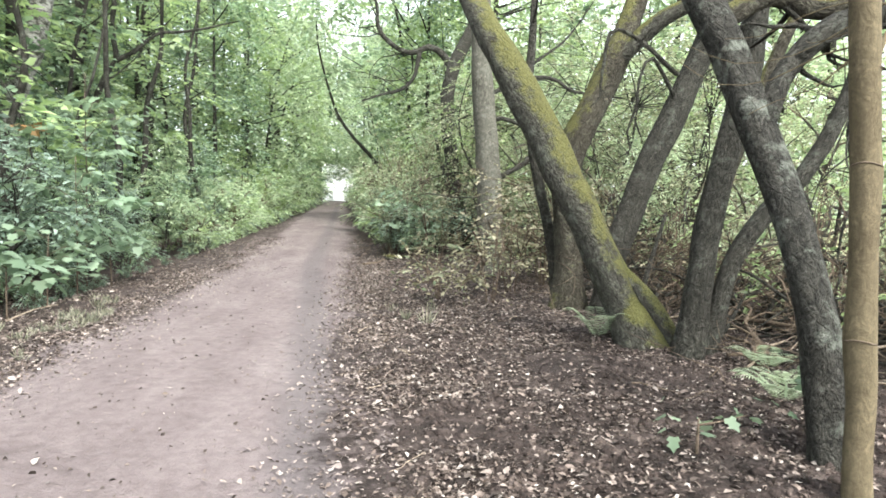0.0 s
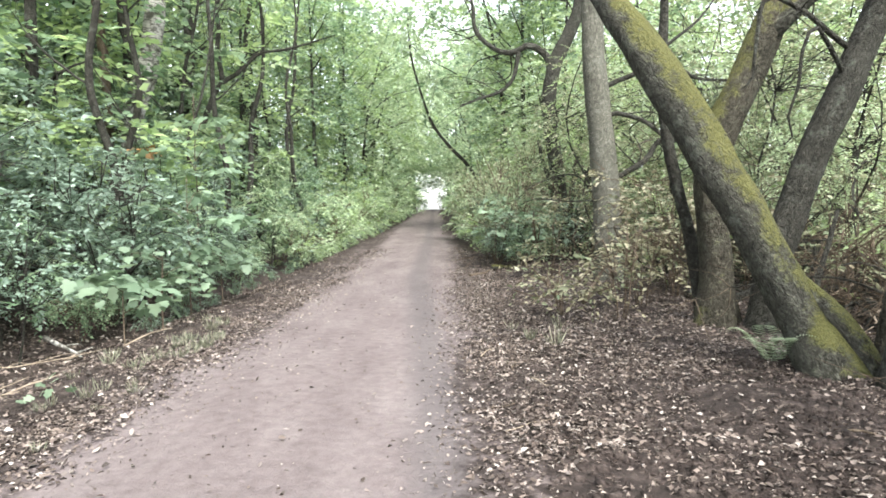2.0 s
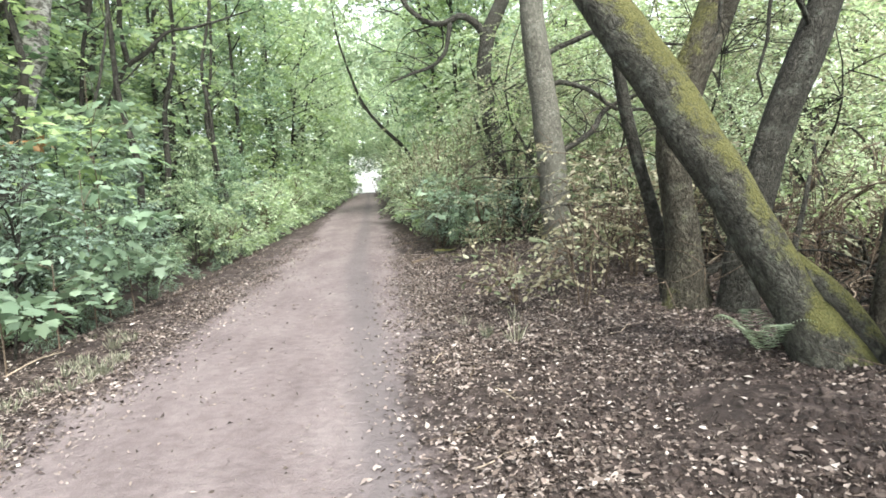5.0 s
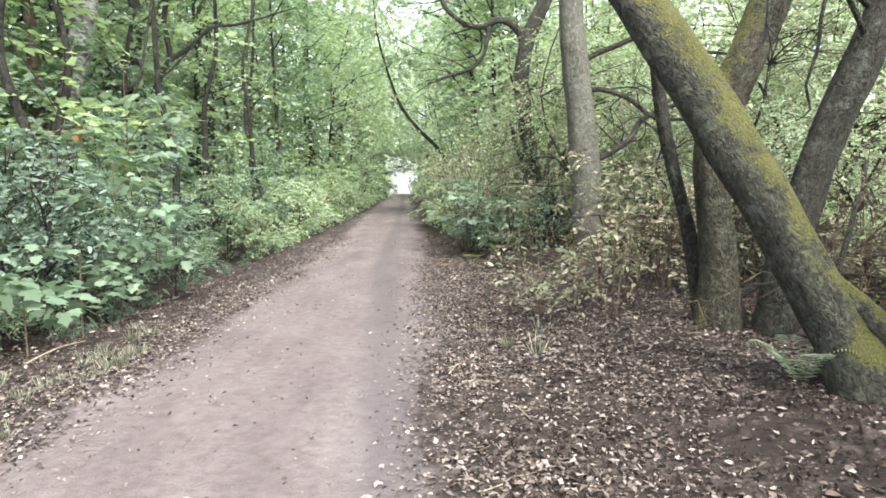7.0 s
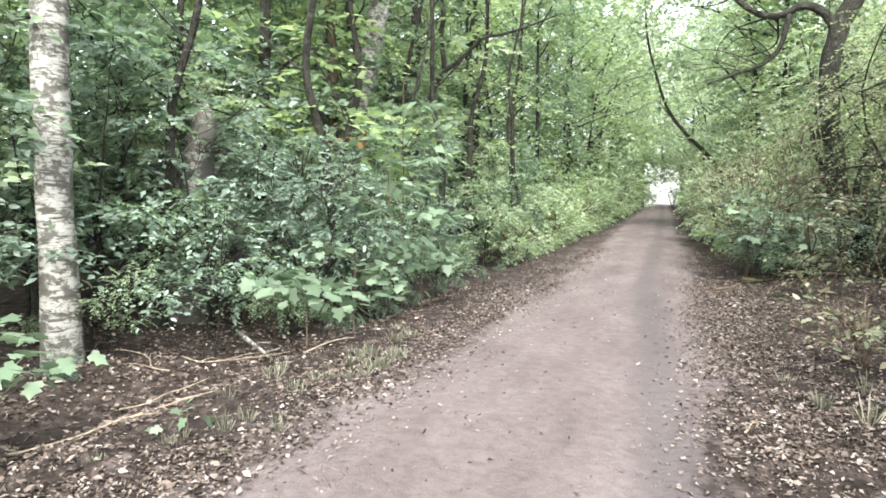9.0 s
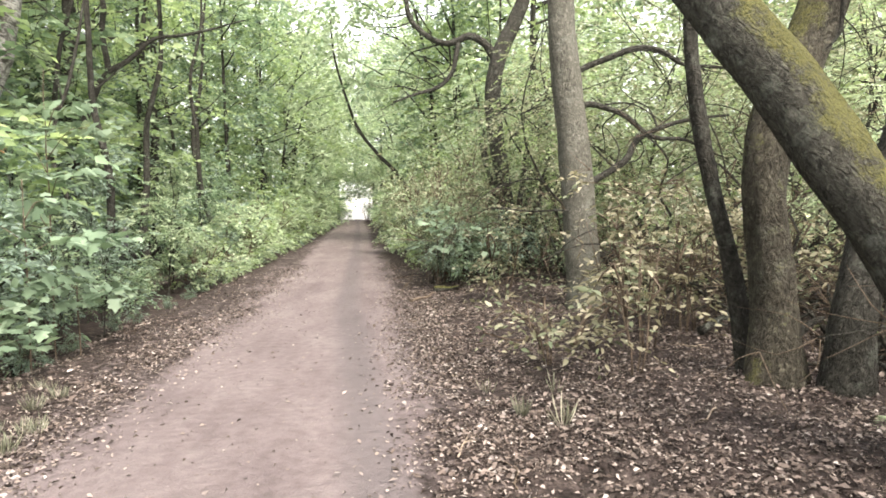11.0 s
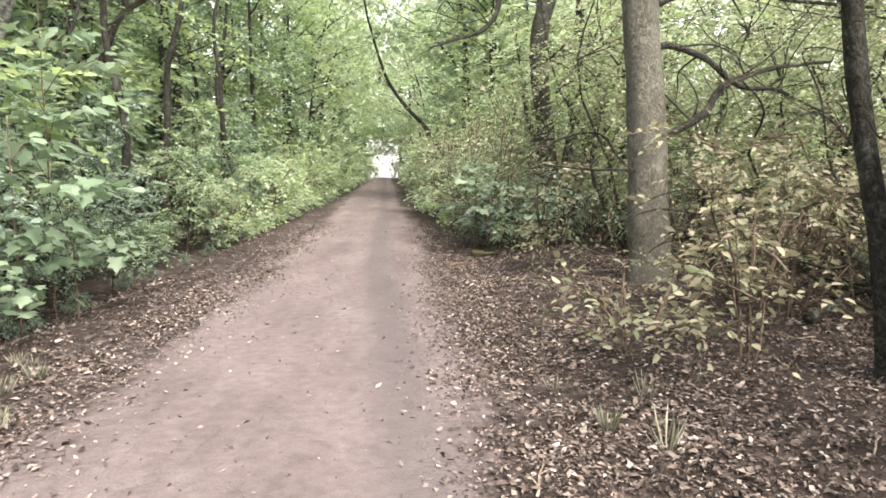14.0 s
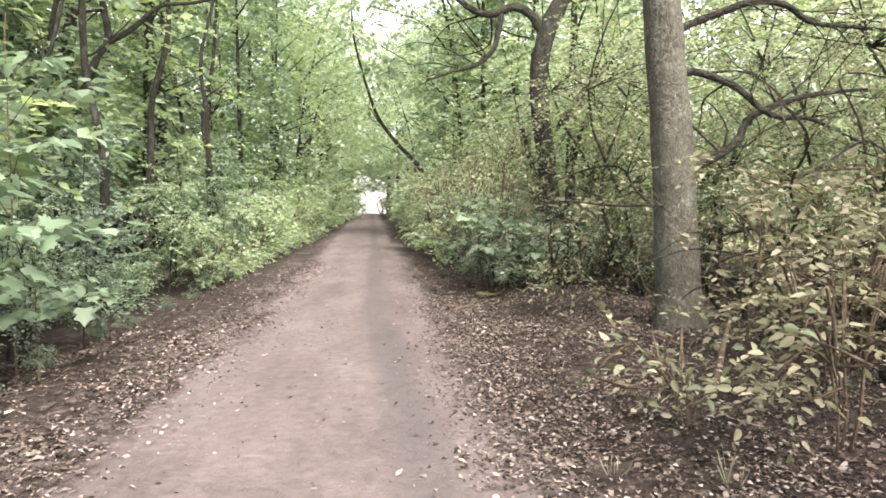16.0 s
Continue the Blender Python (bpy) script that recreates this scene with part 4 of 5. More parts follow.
olive_shrubs = [leafy("shrub", lab, "shrub", "shrubs beside the path", 2.6, shrub_blobs(rng, 2.6, 1.2, 10), 280, 9, 0.085, m, bushy_stems(rng, 2.6, 1.2, 0.022, 9), M_TWIG, 60 + i, 0.34, False, 0.0, 0.25, m2)
                for i, (m, m2, lab) in enumerate([(M_LEAF_S, M_LEAF_L, "sparse olive green shrub with many thin stems"), (M_LEAF_L, M_LEAF_S, "green shrub with yellowing leaves and thin stems"), (M_LEAF_S, M_LEAF_P, "olive and pale green shrub with thin stems")])]
spots = [(2.55, 17.6, 0.45), (3.2, 17.9, 0.75), (3.0, 19.2, 1.0), (4.0, 17.3, 0.7), (5.4, 18.3, 1.1), (3.2, 21, 1.3), (5.9, 21, 1.3), (7.5, 19, 1.2), (2.9, 24, 1.2), (4.8, 24.5, 1.4), (7.2, 24, 1.3), (2.9, 27, 1.3), (5.0, 28.5, 1.5), (5.2, 15.6, 0.8), (6.4, 16.8, 1.0), (6.2, 12.2, 0.6), (7.5, 13.8, 0.8), (8.8, 12, 0.8), (9.5, 15, 1.0), (8.5, 17.5, 1.1), (7.2, 10.2, 0.7), (8.4, 8.4, 0.8), (9.8, 10, 0.9), (7.6, 5.6, 0.8), (10, 6, 0.9), (3.9, 20.3, 1.3), (4.4, 22.6, 1.5), (7.0, 5.2, 0.45), (8.2, 6.6, 0.55), (7.3, 7.9, 0.5), (9.0, 5.0, 0.6)]
spots += [(3.1 + rng.uniform(0, 0.5), y, rng.uniform(1.0, 1.4)) for y in np.arange(30, 62, 4.0)]
spots += [(3.3, y, 1.3) for y in np.arange(64, 88, 8)] + [(2.9, 90, 1.35), (2.9, 93, 1.35), (1.95, 95.5, 1.4)]
scatter(olive_shrubs, spots)

wood_trees = [leafy("tree", lab, "tree", "trees of the wood", 19, layer_blobs(rng, 19, 3.6, 2.0, 26) + tree_blobs(rng, 19, 4.0, 2.2, 18), 680, 9, 0.29, m, tree_stems(rng, 19, 3.6, 0.15, 10), M_BARK, 80 + i, 0.95, False, -0.02, 0.2, m2)
              for i, (m, m2, lab) in enumerate([(M_LEAF_Y, M_LEAF_L, "tall leafy green woodland tree"), (M_LEAF_Y, M_LEAF_P, "tall yellow-green woodland tree"), (M_LEAF_L, M_LEAF_B, "tall dense green woodland tree")])]
spots = []
for y in np.arange(15, 50, 4.5):
    spots.append((-6.8 - rng.uniform(0, 1.0), y + rng.uniform(-1, 1), rng.uniform(0.7, 1.0)))
    spots.append((-11.5 - rng.uniform(0, 2.5), y + rng.uniform(-1.5, 1.5), rng.uniform(0.9, 1.15)))
for y in np.arange(27, 50, 4.6):
    spots.append((6.4 + rng.uniform(0, 1.0), y + rng.uniform(-1, 1), rng.uniform(0.75, 0.9)))
spots += [(-12, 10.5, 0.8), (-14.5, 13, 1.0), (-13, 6, 0.9), (-16, 17, 1.0), (-17, 9, 1.0), (-5.6, 37, 0.9), (-5.4, 46, 1.0), (5.5, 34, 0.85), (5.4, 43, 1.0)]
scatter(wood_trees, spots)

# the pale leaf colour of these distant trees imitates the haze before them
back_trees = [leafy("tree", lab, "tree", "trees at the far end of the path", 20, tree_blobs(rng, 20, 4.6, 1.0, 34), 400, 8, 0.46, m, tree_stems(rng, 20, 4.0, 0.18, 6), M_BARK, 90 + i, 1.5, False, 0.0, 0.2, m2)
              for i, (m, m2, lab) in enumerate([(M_LEAF_P, M_LEAF_Y, "distant tall green tree beside the path, leaves paled as haze"), (M_LEAF_P, M_LEAF_L, "distant tall green tree beside the path")])]
spots = []
for y in np.arange(51, 96, 6.5):
    for side in (-1, 1):
        spots.append((side * 6.6 + rng.uniform(-0.4, 0.8), y + rng.uniform(-1, 1), rng.uniform(0.85, 1.1) * (1 if side < 0 else 0.8)))
        if y < 70 and side < 0:
            spots.append((side * 12.5 + rng.uniform(-1, 2), y + rng.uniform(-1, 1), rng.uniform(0.95, 1.2)))
for y in np.arange(4, 52, 5.0):
    spots.append((-20 - rng.uniform(0, 3), y + rng.uniform(-1.5, 1.5), rng.uniform(0.9, 1.15)))
    if y > 18:
        spots.append((-15.5 - rng.uniform(0, 2), y + 2 + rng.uniform(-1, 1), rng.uniform(0.75, 0.95)))
for y in np.arange(30, 100, 6.0):
    if y > 45:
        spots.append((14.5 + rng.uniform(-1, 2), y + rng.uniform(-1.5, 1.5), rng.uniform(0.7, 0.95)))
    spots.append((21 + rng.uniform(-2, 3), y + 3, rng.uniform(1.0, 1.25)))
spots += [(44 + rng.uniform(-2, 3), y, rng.uniform(0.9, 1.1)) for y in np.arange(20, 60, 7.5)]
spots += [(21 + rng.uniform(-2, 3), y, rng.uniform(0.7, 1.0)) for y in np.arange(26, 52, 6)]
scatter(back_trees, spots)


def arching(name, seed, m, m2, side):
    """A tree whose crown leans out over the path."""
    r = np.random.default_rng(seed)
    blobs = [(-side * r.uniform(0.8, 5.4), r.uniform(-2.5, 2.5), r.uniform(6.0, 15.5), r.uniform(1.0, 1.9), r.uniform(1.0, 1.9), r.uniform(0.3, 0.8)) for _ in range(22)]
    stems = [[[0, 0, -0.2, 0.13], [0, 0, 4, 0.11], [-side * 0.8, 0, 9, 0.08], [-side * 2.5, 0.2, 14, 0.03]]]
    stems += [[[-side * 0.2, 0, z, 0.05], [-side * 2.0, r.uniform(-1, 1), z + 1.6, 0.035], [-side * 4.5, r.uniform(-2, 2), z + 2.6, 0.01]] for z in (5.0, 7.0, 9.0)]
    return leafy(name, "tall slender tree arching over the path, leaves paled as haze", "tree", "trees arching over the path", 16, blobs, 330, 8, 0.34, m, stems, M_BARK, seed, 1.1, False, -0.1, 0.25, m2)


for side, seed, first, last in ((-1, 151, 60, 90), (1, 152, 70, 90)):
    # M_LEAF_P puts the corridor's haze into the colour of these crowns
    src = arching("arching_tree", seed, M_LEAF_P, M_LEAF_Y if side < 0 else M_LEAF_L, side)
    for i, y in enumerate(np.arange(first, last, 22)):
        m = Matrix.LocRotScale((side * 5.0 + bend(y), y, gz(side * 5.0, y)), Euler((0, 0, 0.25 * math.sin(i * 2.1))), (1, 1, 1.0 + 0.1 * (i % 4)))
        if i:
            copy_thing(src, m)
        else:
            src.matrix_basis = m
    for y, tall in ((46 - 8 * side, 1.2), (78 + 4 * side, 1.15), (90, 0.55), (95, 0.5)):
        copy_thing(src, Matrix.LocRotScale((side * 5.0 + bend(y), y, gz(side * 5.0, y)), Euler((0, 0, 0.1)), (1, 1, tall)))

# the wall of trees behind the path's end, haze painted into its leaf colour
end_trees = [leafy("tree", "far tree closing the view over the path's end, paled as haze", "tree", "trees closing the path's end", 28, tree_blobs(rng, 28, 6.0, 5.5, 34), 560, 8, 0.55, M_LEAF_P, tree_stems(rng, 28, 5.0, 0.22, 6), M_BARK, 170 + i, 1.8, False, -0.1, 0.2, m2) for i, m2 in enumerate((M_LEAF_Y, M_LEAF_B))]
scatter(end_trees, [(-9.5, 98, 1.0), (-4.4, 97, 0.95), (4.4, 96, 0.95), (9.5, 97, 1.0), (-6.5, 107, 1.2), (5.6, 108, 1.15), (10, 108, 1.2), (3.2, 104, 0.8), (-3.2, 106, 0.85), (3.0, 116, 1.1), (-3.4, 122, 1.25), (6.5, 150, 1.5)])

airy_trees = [leafy("tree", "airy small-leaved tree with crooked thin stems", "tree", "airy trees by the clearing", 7, shrub_blobs(rng, 7, 2.3, 20), 560, 9, 0.115, m, bushy_stems(rng, 7, 2.6, 0.045, 2), M_BARK, 100 + i, 0.45, False, 0.03, 0.35, m2)
              for i, (m, m2) in enumerate([(M_LEAF_S, M_LEAF_P), (M_LEAF_P, M_LEAF_S), (M_LEAF_S, M_LEAF_Y)])]
scatter(airy_trees, [(7.2, 12.8, 0.75), (6.3, 16.3, 0.9), (8.8, 16.5, 1.0), (11, 19, 1.2), (9, 22, 1.2), (12, 24, 1.4), (16, 20, 1.5), (6.8, 10.4, 0.55), (5.6, 18.2, 0.9), (7.0, 21.5, 1.2), (5.4, 25, 1.3),
                     (5.0, 15.9, 0.75), (7.6, 14.8, 0.9), (9.2, 18, 1.1), (8.3, 13.2, 0.85), (6.0, 20.5, 1.1), (10.5, 9.0, 0.7), (11.5, 5.0, 0.8), (13, 12, 0.9), (17, 7, 1.0)])

thicket = [leafy("tree", "pale green tree at the clearing's edge", "tree", "trees beyond the clearing", 13, tree_blobs(rng, 13, 4.2, 2.6, 26), 340, 9, 0.28, M_LEAF_P, tree_stems(rng, 13, 4.0, 0.16, 7), M_BARK, 120 + i, 1.0, False, -0.05, 0.25, m2) for i, m2 in enumerate((M_LEAF_Y, M_LEAF_S))]
scatter(thicket, [(29 + rng.uniform(-1, 3), y, rng.uniform(0.8, 1.1)) for y in np.arange(-6, 40, 5.5)] + [(38 + rng.uniform(0, 6), y, rng.uniform(0.9, 1.2)) for y in np.arange(-8, 60, 11)] + [(-22, y, 1.2) for y in np.arange(0, 20, 9)] + [(-12, 4, 0.8), (-15, 7.5, 0.9), (-12.5, 12.5, 0.9), (-11, 8.5, 0.75)])


# ---- undergrowth and things on the ground ----
def ground_stick(rng, x, y, length, r, mat, ang, lift=0.02, bend=0.1, name="fallen_branch", label="thin brown fallen branch on the forest floor", group="fallen branches", side=True, z1=None):
    """A crooked branch lying on the ground, with a fork or two."""
    root = thing(name, (x, y, gz(x, y)), label, "branch", group)
    n = 5
    pts = []
    for i in range(n):
        k = i / (n - 1)
        px = math.cos(ang) * length * k + rng.normal(0, bend * length * 0.2) * (0 < i < n - 1)
        py = math.sin(ang) * length * k + rng.normal(0, bend * length * 0.2) * (0 < i < n - 1)
        z = gz(x + px, y + py) - gz(x, y) + lift + r * 0.6 + (z1 or 0) * k
        pts.append([px, py, z, r * (1 - 0.65 * k)])
    part("branch", stem_mesh("branch", [tube(pts, 7, 0.09, 0.12, 0.015, x)], mat), root)
    for i in range(1, 4) if side else ():
        a = ang + rng.choice([-1, 1]) * rng.uniform(0.5, 1.0)
        ln = length * rng.uniform(0.15, 0.35)
        p = pts[i]
        part("twig", stem_mesh("twig", [tube([[*p[:3], r * 0.5], [p[0] + math.cos(a) * ln * 0.5, p[1] + math.sin(a) * ln * 0.5, p[2] + ln * 0.12, r * 0.35], [p[0] + math.cos(a) * ln, p[1] + math.sin(a) * ln, p[2] + ln * rng.uniform(-0.05, 0.35), r * 0.12]], 5, 0.1, 0.05, 0.02, x)], mat), root)
    return root


rng = np.random.default_rng(5)
# the tangle of dead wood behind the slanting trees
for k in range(58):
    x, y = 5.0 + rng.uniform(0, 1) ** 1.3 * 4.2, rng.uniform(4.8, 12.5)
    ground_stick(rng, x, y, rng.uniform(0.6, 2.2), rng.uniform(0.012, 0.035), [M_TWIG, M_BARK, M_DEADWOOD, M_BARK][k % 4], rng.uniform(-1.3, 1.5), rng.uniform(0.0, 0.12), 0.25,
                 label=["thin brown fallen branch in the tangle", "dark crooked fallen branch in the tangle", "pale barkless fallen branch in the tangle", "dark crooked fallen branch in the tangle"][k % 4], group="tangle of fallen branches", z1=rng.uniform(0, 0.5))
ground_stick(rng, 4.36, 6.3, 0.42, 0.016, M_DEADWOOD, 0.25, 0.03, 0.05, label="pale broken stick by the leaning trunk's foot", side=False)
ground_stick(rng, 4.72, 6.1, 1.25, 0.018, M_TWIG, -0.05, 0.05, 0.06, label="long thin stick lying behind the dark trunks", side=False)
ground_stick(rng, 4.55, 9.2, 0.6, 0.06, M_BARK, 0.35, 0.16, 0.1, "mossy_log", "short dark log against the old trunk", "logs", False, 0.15)
ground_stick(rng, 5.6, 8.0, 1.4, 0.055, M_BARK, 0.6, 0.05, 0.2, "dark_log", "bent dark log among dead branches", "logs", True, 0.1)
ground_stick(rng, 5.6, 9.8, 1.8, 0.07, M_BARK, 0.3, 0.1, 0.1, "dark_log", "dark rotting log among dead branches", "logs", True, 0.2)
ground_stick(rng, 1.75, 15.1, 1.25, 0.03, M_TWIG, 1.1, 0.02, 0.08, "fallen_branch", "broken brown branch at the path's edge", "fallen branches", False)
ground_stick(rng, 2.3, 16.5, 0.5, 0.07, M_BARK_MOSSY, 0.2, 0.02, 0.1, "log", "stubby brown log in front of the shrub", "logs", True)
ground_stick(rng, 3.2, 17.0, 2.0, 0.05, M_BARK, 0.1, 0.05, 0.08, "dark_log", "dark fallen stem under the shrubs", "logs", False)
ground_stick(rng, 3.1, 10.3, 0.7, 0.035, M_TWIG, 0.9, 0.05, 0.05, "fallen_branch", "leaning brown branch beside a sapling", "fallen branches", True, 0.45)
ground_stick(rng, 4.5, 10.4, 0.5, 0.05, M_BARK_BLACK, 0.3, 0.05, 0.1, "dark_stump", "small black rotten stump on the forest floor", "logs", True, 0.2)
for x, y, ln, a in [(-3.66, 9.6, 0.55, -0.3), (-2.9, 6.9, 0.9, 0.5), (-3.1, 6.4, 1.1, 0.3), (-2.35, 8.9, 0.5, 0.6), (-4.2, 9.2, 1.4, 0.1), (-3.9, 8.7, 1.2, 2.8), (-3.4, 7.6, 0.9, 1.3)]:
    ground_stick(rng, x, y, ln, 0.011, M_DEADWOOD, a, 0.01, 0.25, label="pale dead stick on the dark soil", group="pale sticks", z1=0.05)
ground_stick(rng, -3.72, 9.62, 0.6, 0.035, M_BIRCH, -0.35, 0.3, 0.15, "birch_branch", "white broken birch branch leaning in the hollow", "fallen branches", True, -0.28)
for k in range(26):
    x, y = rng.uniform(1.6, 4.6), rng.uniform(4.0, 13)
    ground_stick(rng, x, y, rng.uniform(0.15, 0.5), rng.uniform(0.004, 0.009), [M_TWIG, M_DEADWOOD][k % 2], rng.uniform(0, 6.28), 0.012, 0.15, "twig_on_ground", ["thin brown twig lying on the leaf litter", "thin pale twig lying on the leaf litter"][k % 2], "twigs on the ground", k % 3 == 0)


for k in range(34):
    x, y = rng.uniform(4.5, 6.4), rng.uniform(5.0, 9.4)
    ground_stick(rng, x, y, rng.uniform(0.35, 1.3), rng.uniform(0.006, 0.014), [M_DEADWOOD, M_TWIG, M_DEADWOOD][k % 3], rng.uniform(-0.9, 1.2), 0.03, 0.2, label=["thin pale dead stick in the tangle", "thin brown dead stick in the tangle", "thin pale dead stick in the tangle"][k % 3], group="dead sticks", side=k % 2 == 0, z1=rng.uniform(0, 0.2))


def fern(x, y, fronds, length, tilt=0.5, seed=0):
    """A fern: arching fronds, each with two rows of tapering leaflets."""
    rng = np.random.default_rng(seed)
    root = thing("fern", (x, y, gz(x, y)), "pale green fern with arching fronds on dark soil", "fern", "ferns")
    for i in range(fronds):
        a = i * 6.283 / fronds + rng.uniform(-0.3, 0.3)
        ln = length * rng.uniform(0.7, 1.1)
        k = np.linspace(0, 1, 20)
        reach = k * ln * 0.85
        z = ln * (tilt * np.sin(k * 1.9) - 0.12 * k**2)
        p = np.stack([np.cos(a) * reach, np.sin(a) * reach, z], -1)
        d = np.gradient(p, axis=0)
        side = np.array([-math.sin(a), math.cos(a), 0])
        size = ln * 0.3 * np.sin(np.clip(k * 1.1 + 0.25, 0, 1.35) * 2.3).clip(0.05, 1)
        vs, fs, base = [], [], 0
        for s in (-1, 1):
            v, f = leaves(p[2:], d[2:] * 6 + side * s * 1.0 * np.linalg.norm(d[2:], axis=1, keepdims=True) * 14, np.tile([0, 0, 1.0], (18, 1)) + rng.normal(0, 0.2, (18, 3)), size[2:], 0.085, True)
            vs.append(v)
            fs.append(f + base)
            base += len(v)
        part("frond", mesh_np("frond", np.vstack(vs), np.vstack(fs), M_FERN), root)
    return root


fern(3.9, 6.95, 8, 0.42, 0.75, 1)
fern(4.9, 5.85, 7, 0.4, 0.45, 2)
fern(4.4, 4.95, 8, 0.4, 0.5, 3)
fern(4.7, 5.35, 6, 0.32, 0.4, 4)
fern(5.3, 4.6, 6, 0.45, 0.4, 5)


def maple_leaf_shape(base, axis, normal, length):
    """Five-lobed blades as fans of triangles."""
    axis = unit(axis)
    side = unit(np.cross(normal, axis))
    up = np.cross(axis, side)
    outline = [(0, 0), (-0.08, 0.32), (0.18, 0.5), (0.3, 0.3), (0.55, 0.48), (0.68, 0.2), (1.0, 0), (0.68, -0.2), (0.55, -0.48), (0.3, -0.3), (0.18, -0.5), (-0.08, -0.32)]
    L = length[:, None]
    rows = [base + axis * L * 0.35]
    rows += [base + axis * L * a + side * L * b - up * L * (0.12 * abs(b) + 0.1 * max(0, a - 0.4)) for a, b in outline]
    n = len(rows)
    faces = np.array([(0, i, i % (n - 1) + 1) for i in range(1, n)])
    verts = np.stack(rows, 1).reshape(-1, 3)
    return verts, (np.arange(len(base))[:, None, None] * n + faces[None]).reshape(-1, 3)


def maple(name, x, y, h, tiers, size, label, seed, mat=M_MAPLE, lean=(0.0, 0.0)):
    """A young maple: a thin stem and tiers of large lobed leaves, each leaf on its own stalk."""
    rng = np.random.default_rng(seed)
    root = thing(name, (x, y, gz(x, y)), label, "sapling", "young maples")
    part("stem", stem_mesh("stem", [tube([[0, 0, -0.05, 0.012], [lean[0] * 0.3, lean[1] * 0.3, h * 0.5, 0.01], [lean[0], lean[1], h, 0.005]], 6, 0.1, 0, 0.02, seed)], M_TWIG), root)
    for tx, ty, tz, w, n in tiers:
        c = np.array([tx, ty, tz])
        q = c + rng.normal(0, 1, (n, 3)) * [w * 0.5, w * 0.5, 0.05]
        out = unit((q - c) * [1, 1, 0.2] + rng.normal(0, 0.15, (n, 3)) - [0, 0, 0.12])
        v, f = maple_leaf_shape(q, out, np.array([0, 0, 1.0]) + rng.normal(0, 0.22, (n, 3)), size * rng.uniform(0.6, 1.25, n))
        tagged(part("foliage", mesh_np("foliage", v, f, mat), root), kind="stuff")
        k = min(1, max(0.1, tz / h - 0.1))
        part("twig", stem_mesh("twig", [tube([[lean[0] * k, lean[1] * k, h * k, 0.007], [(tx + lean[0] * k) / 2, (ty + lean[1] * k) / 2, tz - 0.02, 0.005], [tx, ty, tz - 0.01, 0.003]], 5, 0.1, 0, 0.01, seed)], M_TWIG), root)
    return root


maple("maple_sapling", -2.75, 11.7, 2.2, [(0.75, -0.1, 1.55, 0.55, 36), (0.2, 0.1, 1.95, 0.5, 26), (0.3, -0.4, 1.15, 0.5, 26), (-0.4, -0.2, 1.7, 0.5, 22)], 0.18, "young maple with flat pale green leaves reaching out", 1)
maple("maple_sapling", -3.2, 13.2, 3.9, [(0.25, 0, 3.4, 0.6, 40), (0.7, -0.2, 3.1, 0.5, 30), (-0.4, 0.1, 2.9, 0.6, 36), (0.4, -0.3, 2.5, 0.6, 36), (-0.3, -0.3, 2.1, 0.6, 36)], 0.17, "tall young maple with tiers of pale leaves", 2)
maple("maple_sapling", -2.5, 9.2, 0.8, [(0.2, 0.05, 0.72, 0.35, 30), (0.0, -0.25, 0.85, 0.35, 26), (-0.35, 0.2, 0.75, 0.35, 24), (0.25, 0.2, 0.5, 0.3, 18)], 0.17, "low maple seedling with broad green leaves by the hollow", 3)
maple("maple_sapling", -2.6, 10.4, 1.1, [(0.25, 0.05, 0.75, 0.4, 32), (0.1, 0.6, 0.85, 0.4, 30), (-0.3, -0.2, 1.1, 0.4, 26), (0.35, 0.5, 0.55, 0.35, 24)], 0.15, "low maple with light green leaves at the edge", 4)
maple("maple_sapling", -2.4, 12.1, 0.9, [(0.3, 0.0, 0.7, 0.45, 34), (0.15, 0.7, 0.75, 0.45, 34), (-0.2, -0.3, 0.9, 0.4, 24)], 0.15, "low maple with light green leaves at the edge", 5)
maple("maple_sapling", -2.75, 5.15, 0.6, [(0.1, 0.1, 0.55, 0.4, 34), (-0.3, 0.3, 0.65, 0.45, 34), (0.2, -0.25, 0.35, 0.35, 28), (-0.2, -0.2, 0.5, 0.35, 22)], 0.14, "low leafy maple seedling close to the path", 6)
maple("maple_sapling", -3.25, 6.1, 1.0, [(0.0, 0.1, 0.9, 0.45, 36), (0.3, 0.3, 0.7, 0.4, 30), (-0.3, -0.2, 0.75, 0.4, 28)], 0.14, "low leafy maple seedling close to the path", 7)
maple("maple_seedling", -1.68, 6.55, 0.14, [(0, 0, 0.13, 0.16, 9)], 0.09, "tiny maple seedling on the verge", 8)
maple("maple_seedling", 3.45, 4.35, 0.2, [(0, 0, 0.16, 0.3, 10), (0.35, 0.1, 0.18, 0.25, 8)], 0.075, "small broad-leaved seedling on bare soil", 9)
maple("maple_seedling", 4.2, 4.45, 0.35, [(0, 0, 0.36, 0.25, 10)], 0.13, "small broad-leaved seedling near ferns", 10)
maple("maple_sapling", 2.45, 17.3, 1.4, [(0.1, -0.3, 0.85, 0.6, 46), (-0.1, 0.0, 1.3, 0.5, 40), (0.4, -0.2, 1.1, 0.6, 46), (0.75, 0.0, 0.8, 0.5, 34), (0.3, 0.2, 1.55, 0.45, 26)], 0.15, "bushy young maple with fresh green leaves by the path", 12)
maple("maple_sapling", 3.3, 16.9, 1.2, [(0.0, -0.3, 0.7, 0.5, 36), (0.35, 0.0, 1.05, 0.5, 36), (-0.3, 0.0, 1.15, 0.45, 30)], 0.14, "bushy young maple with fresh green leaves by the path", 13)
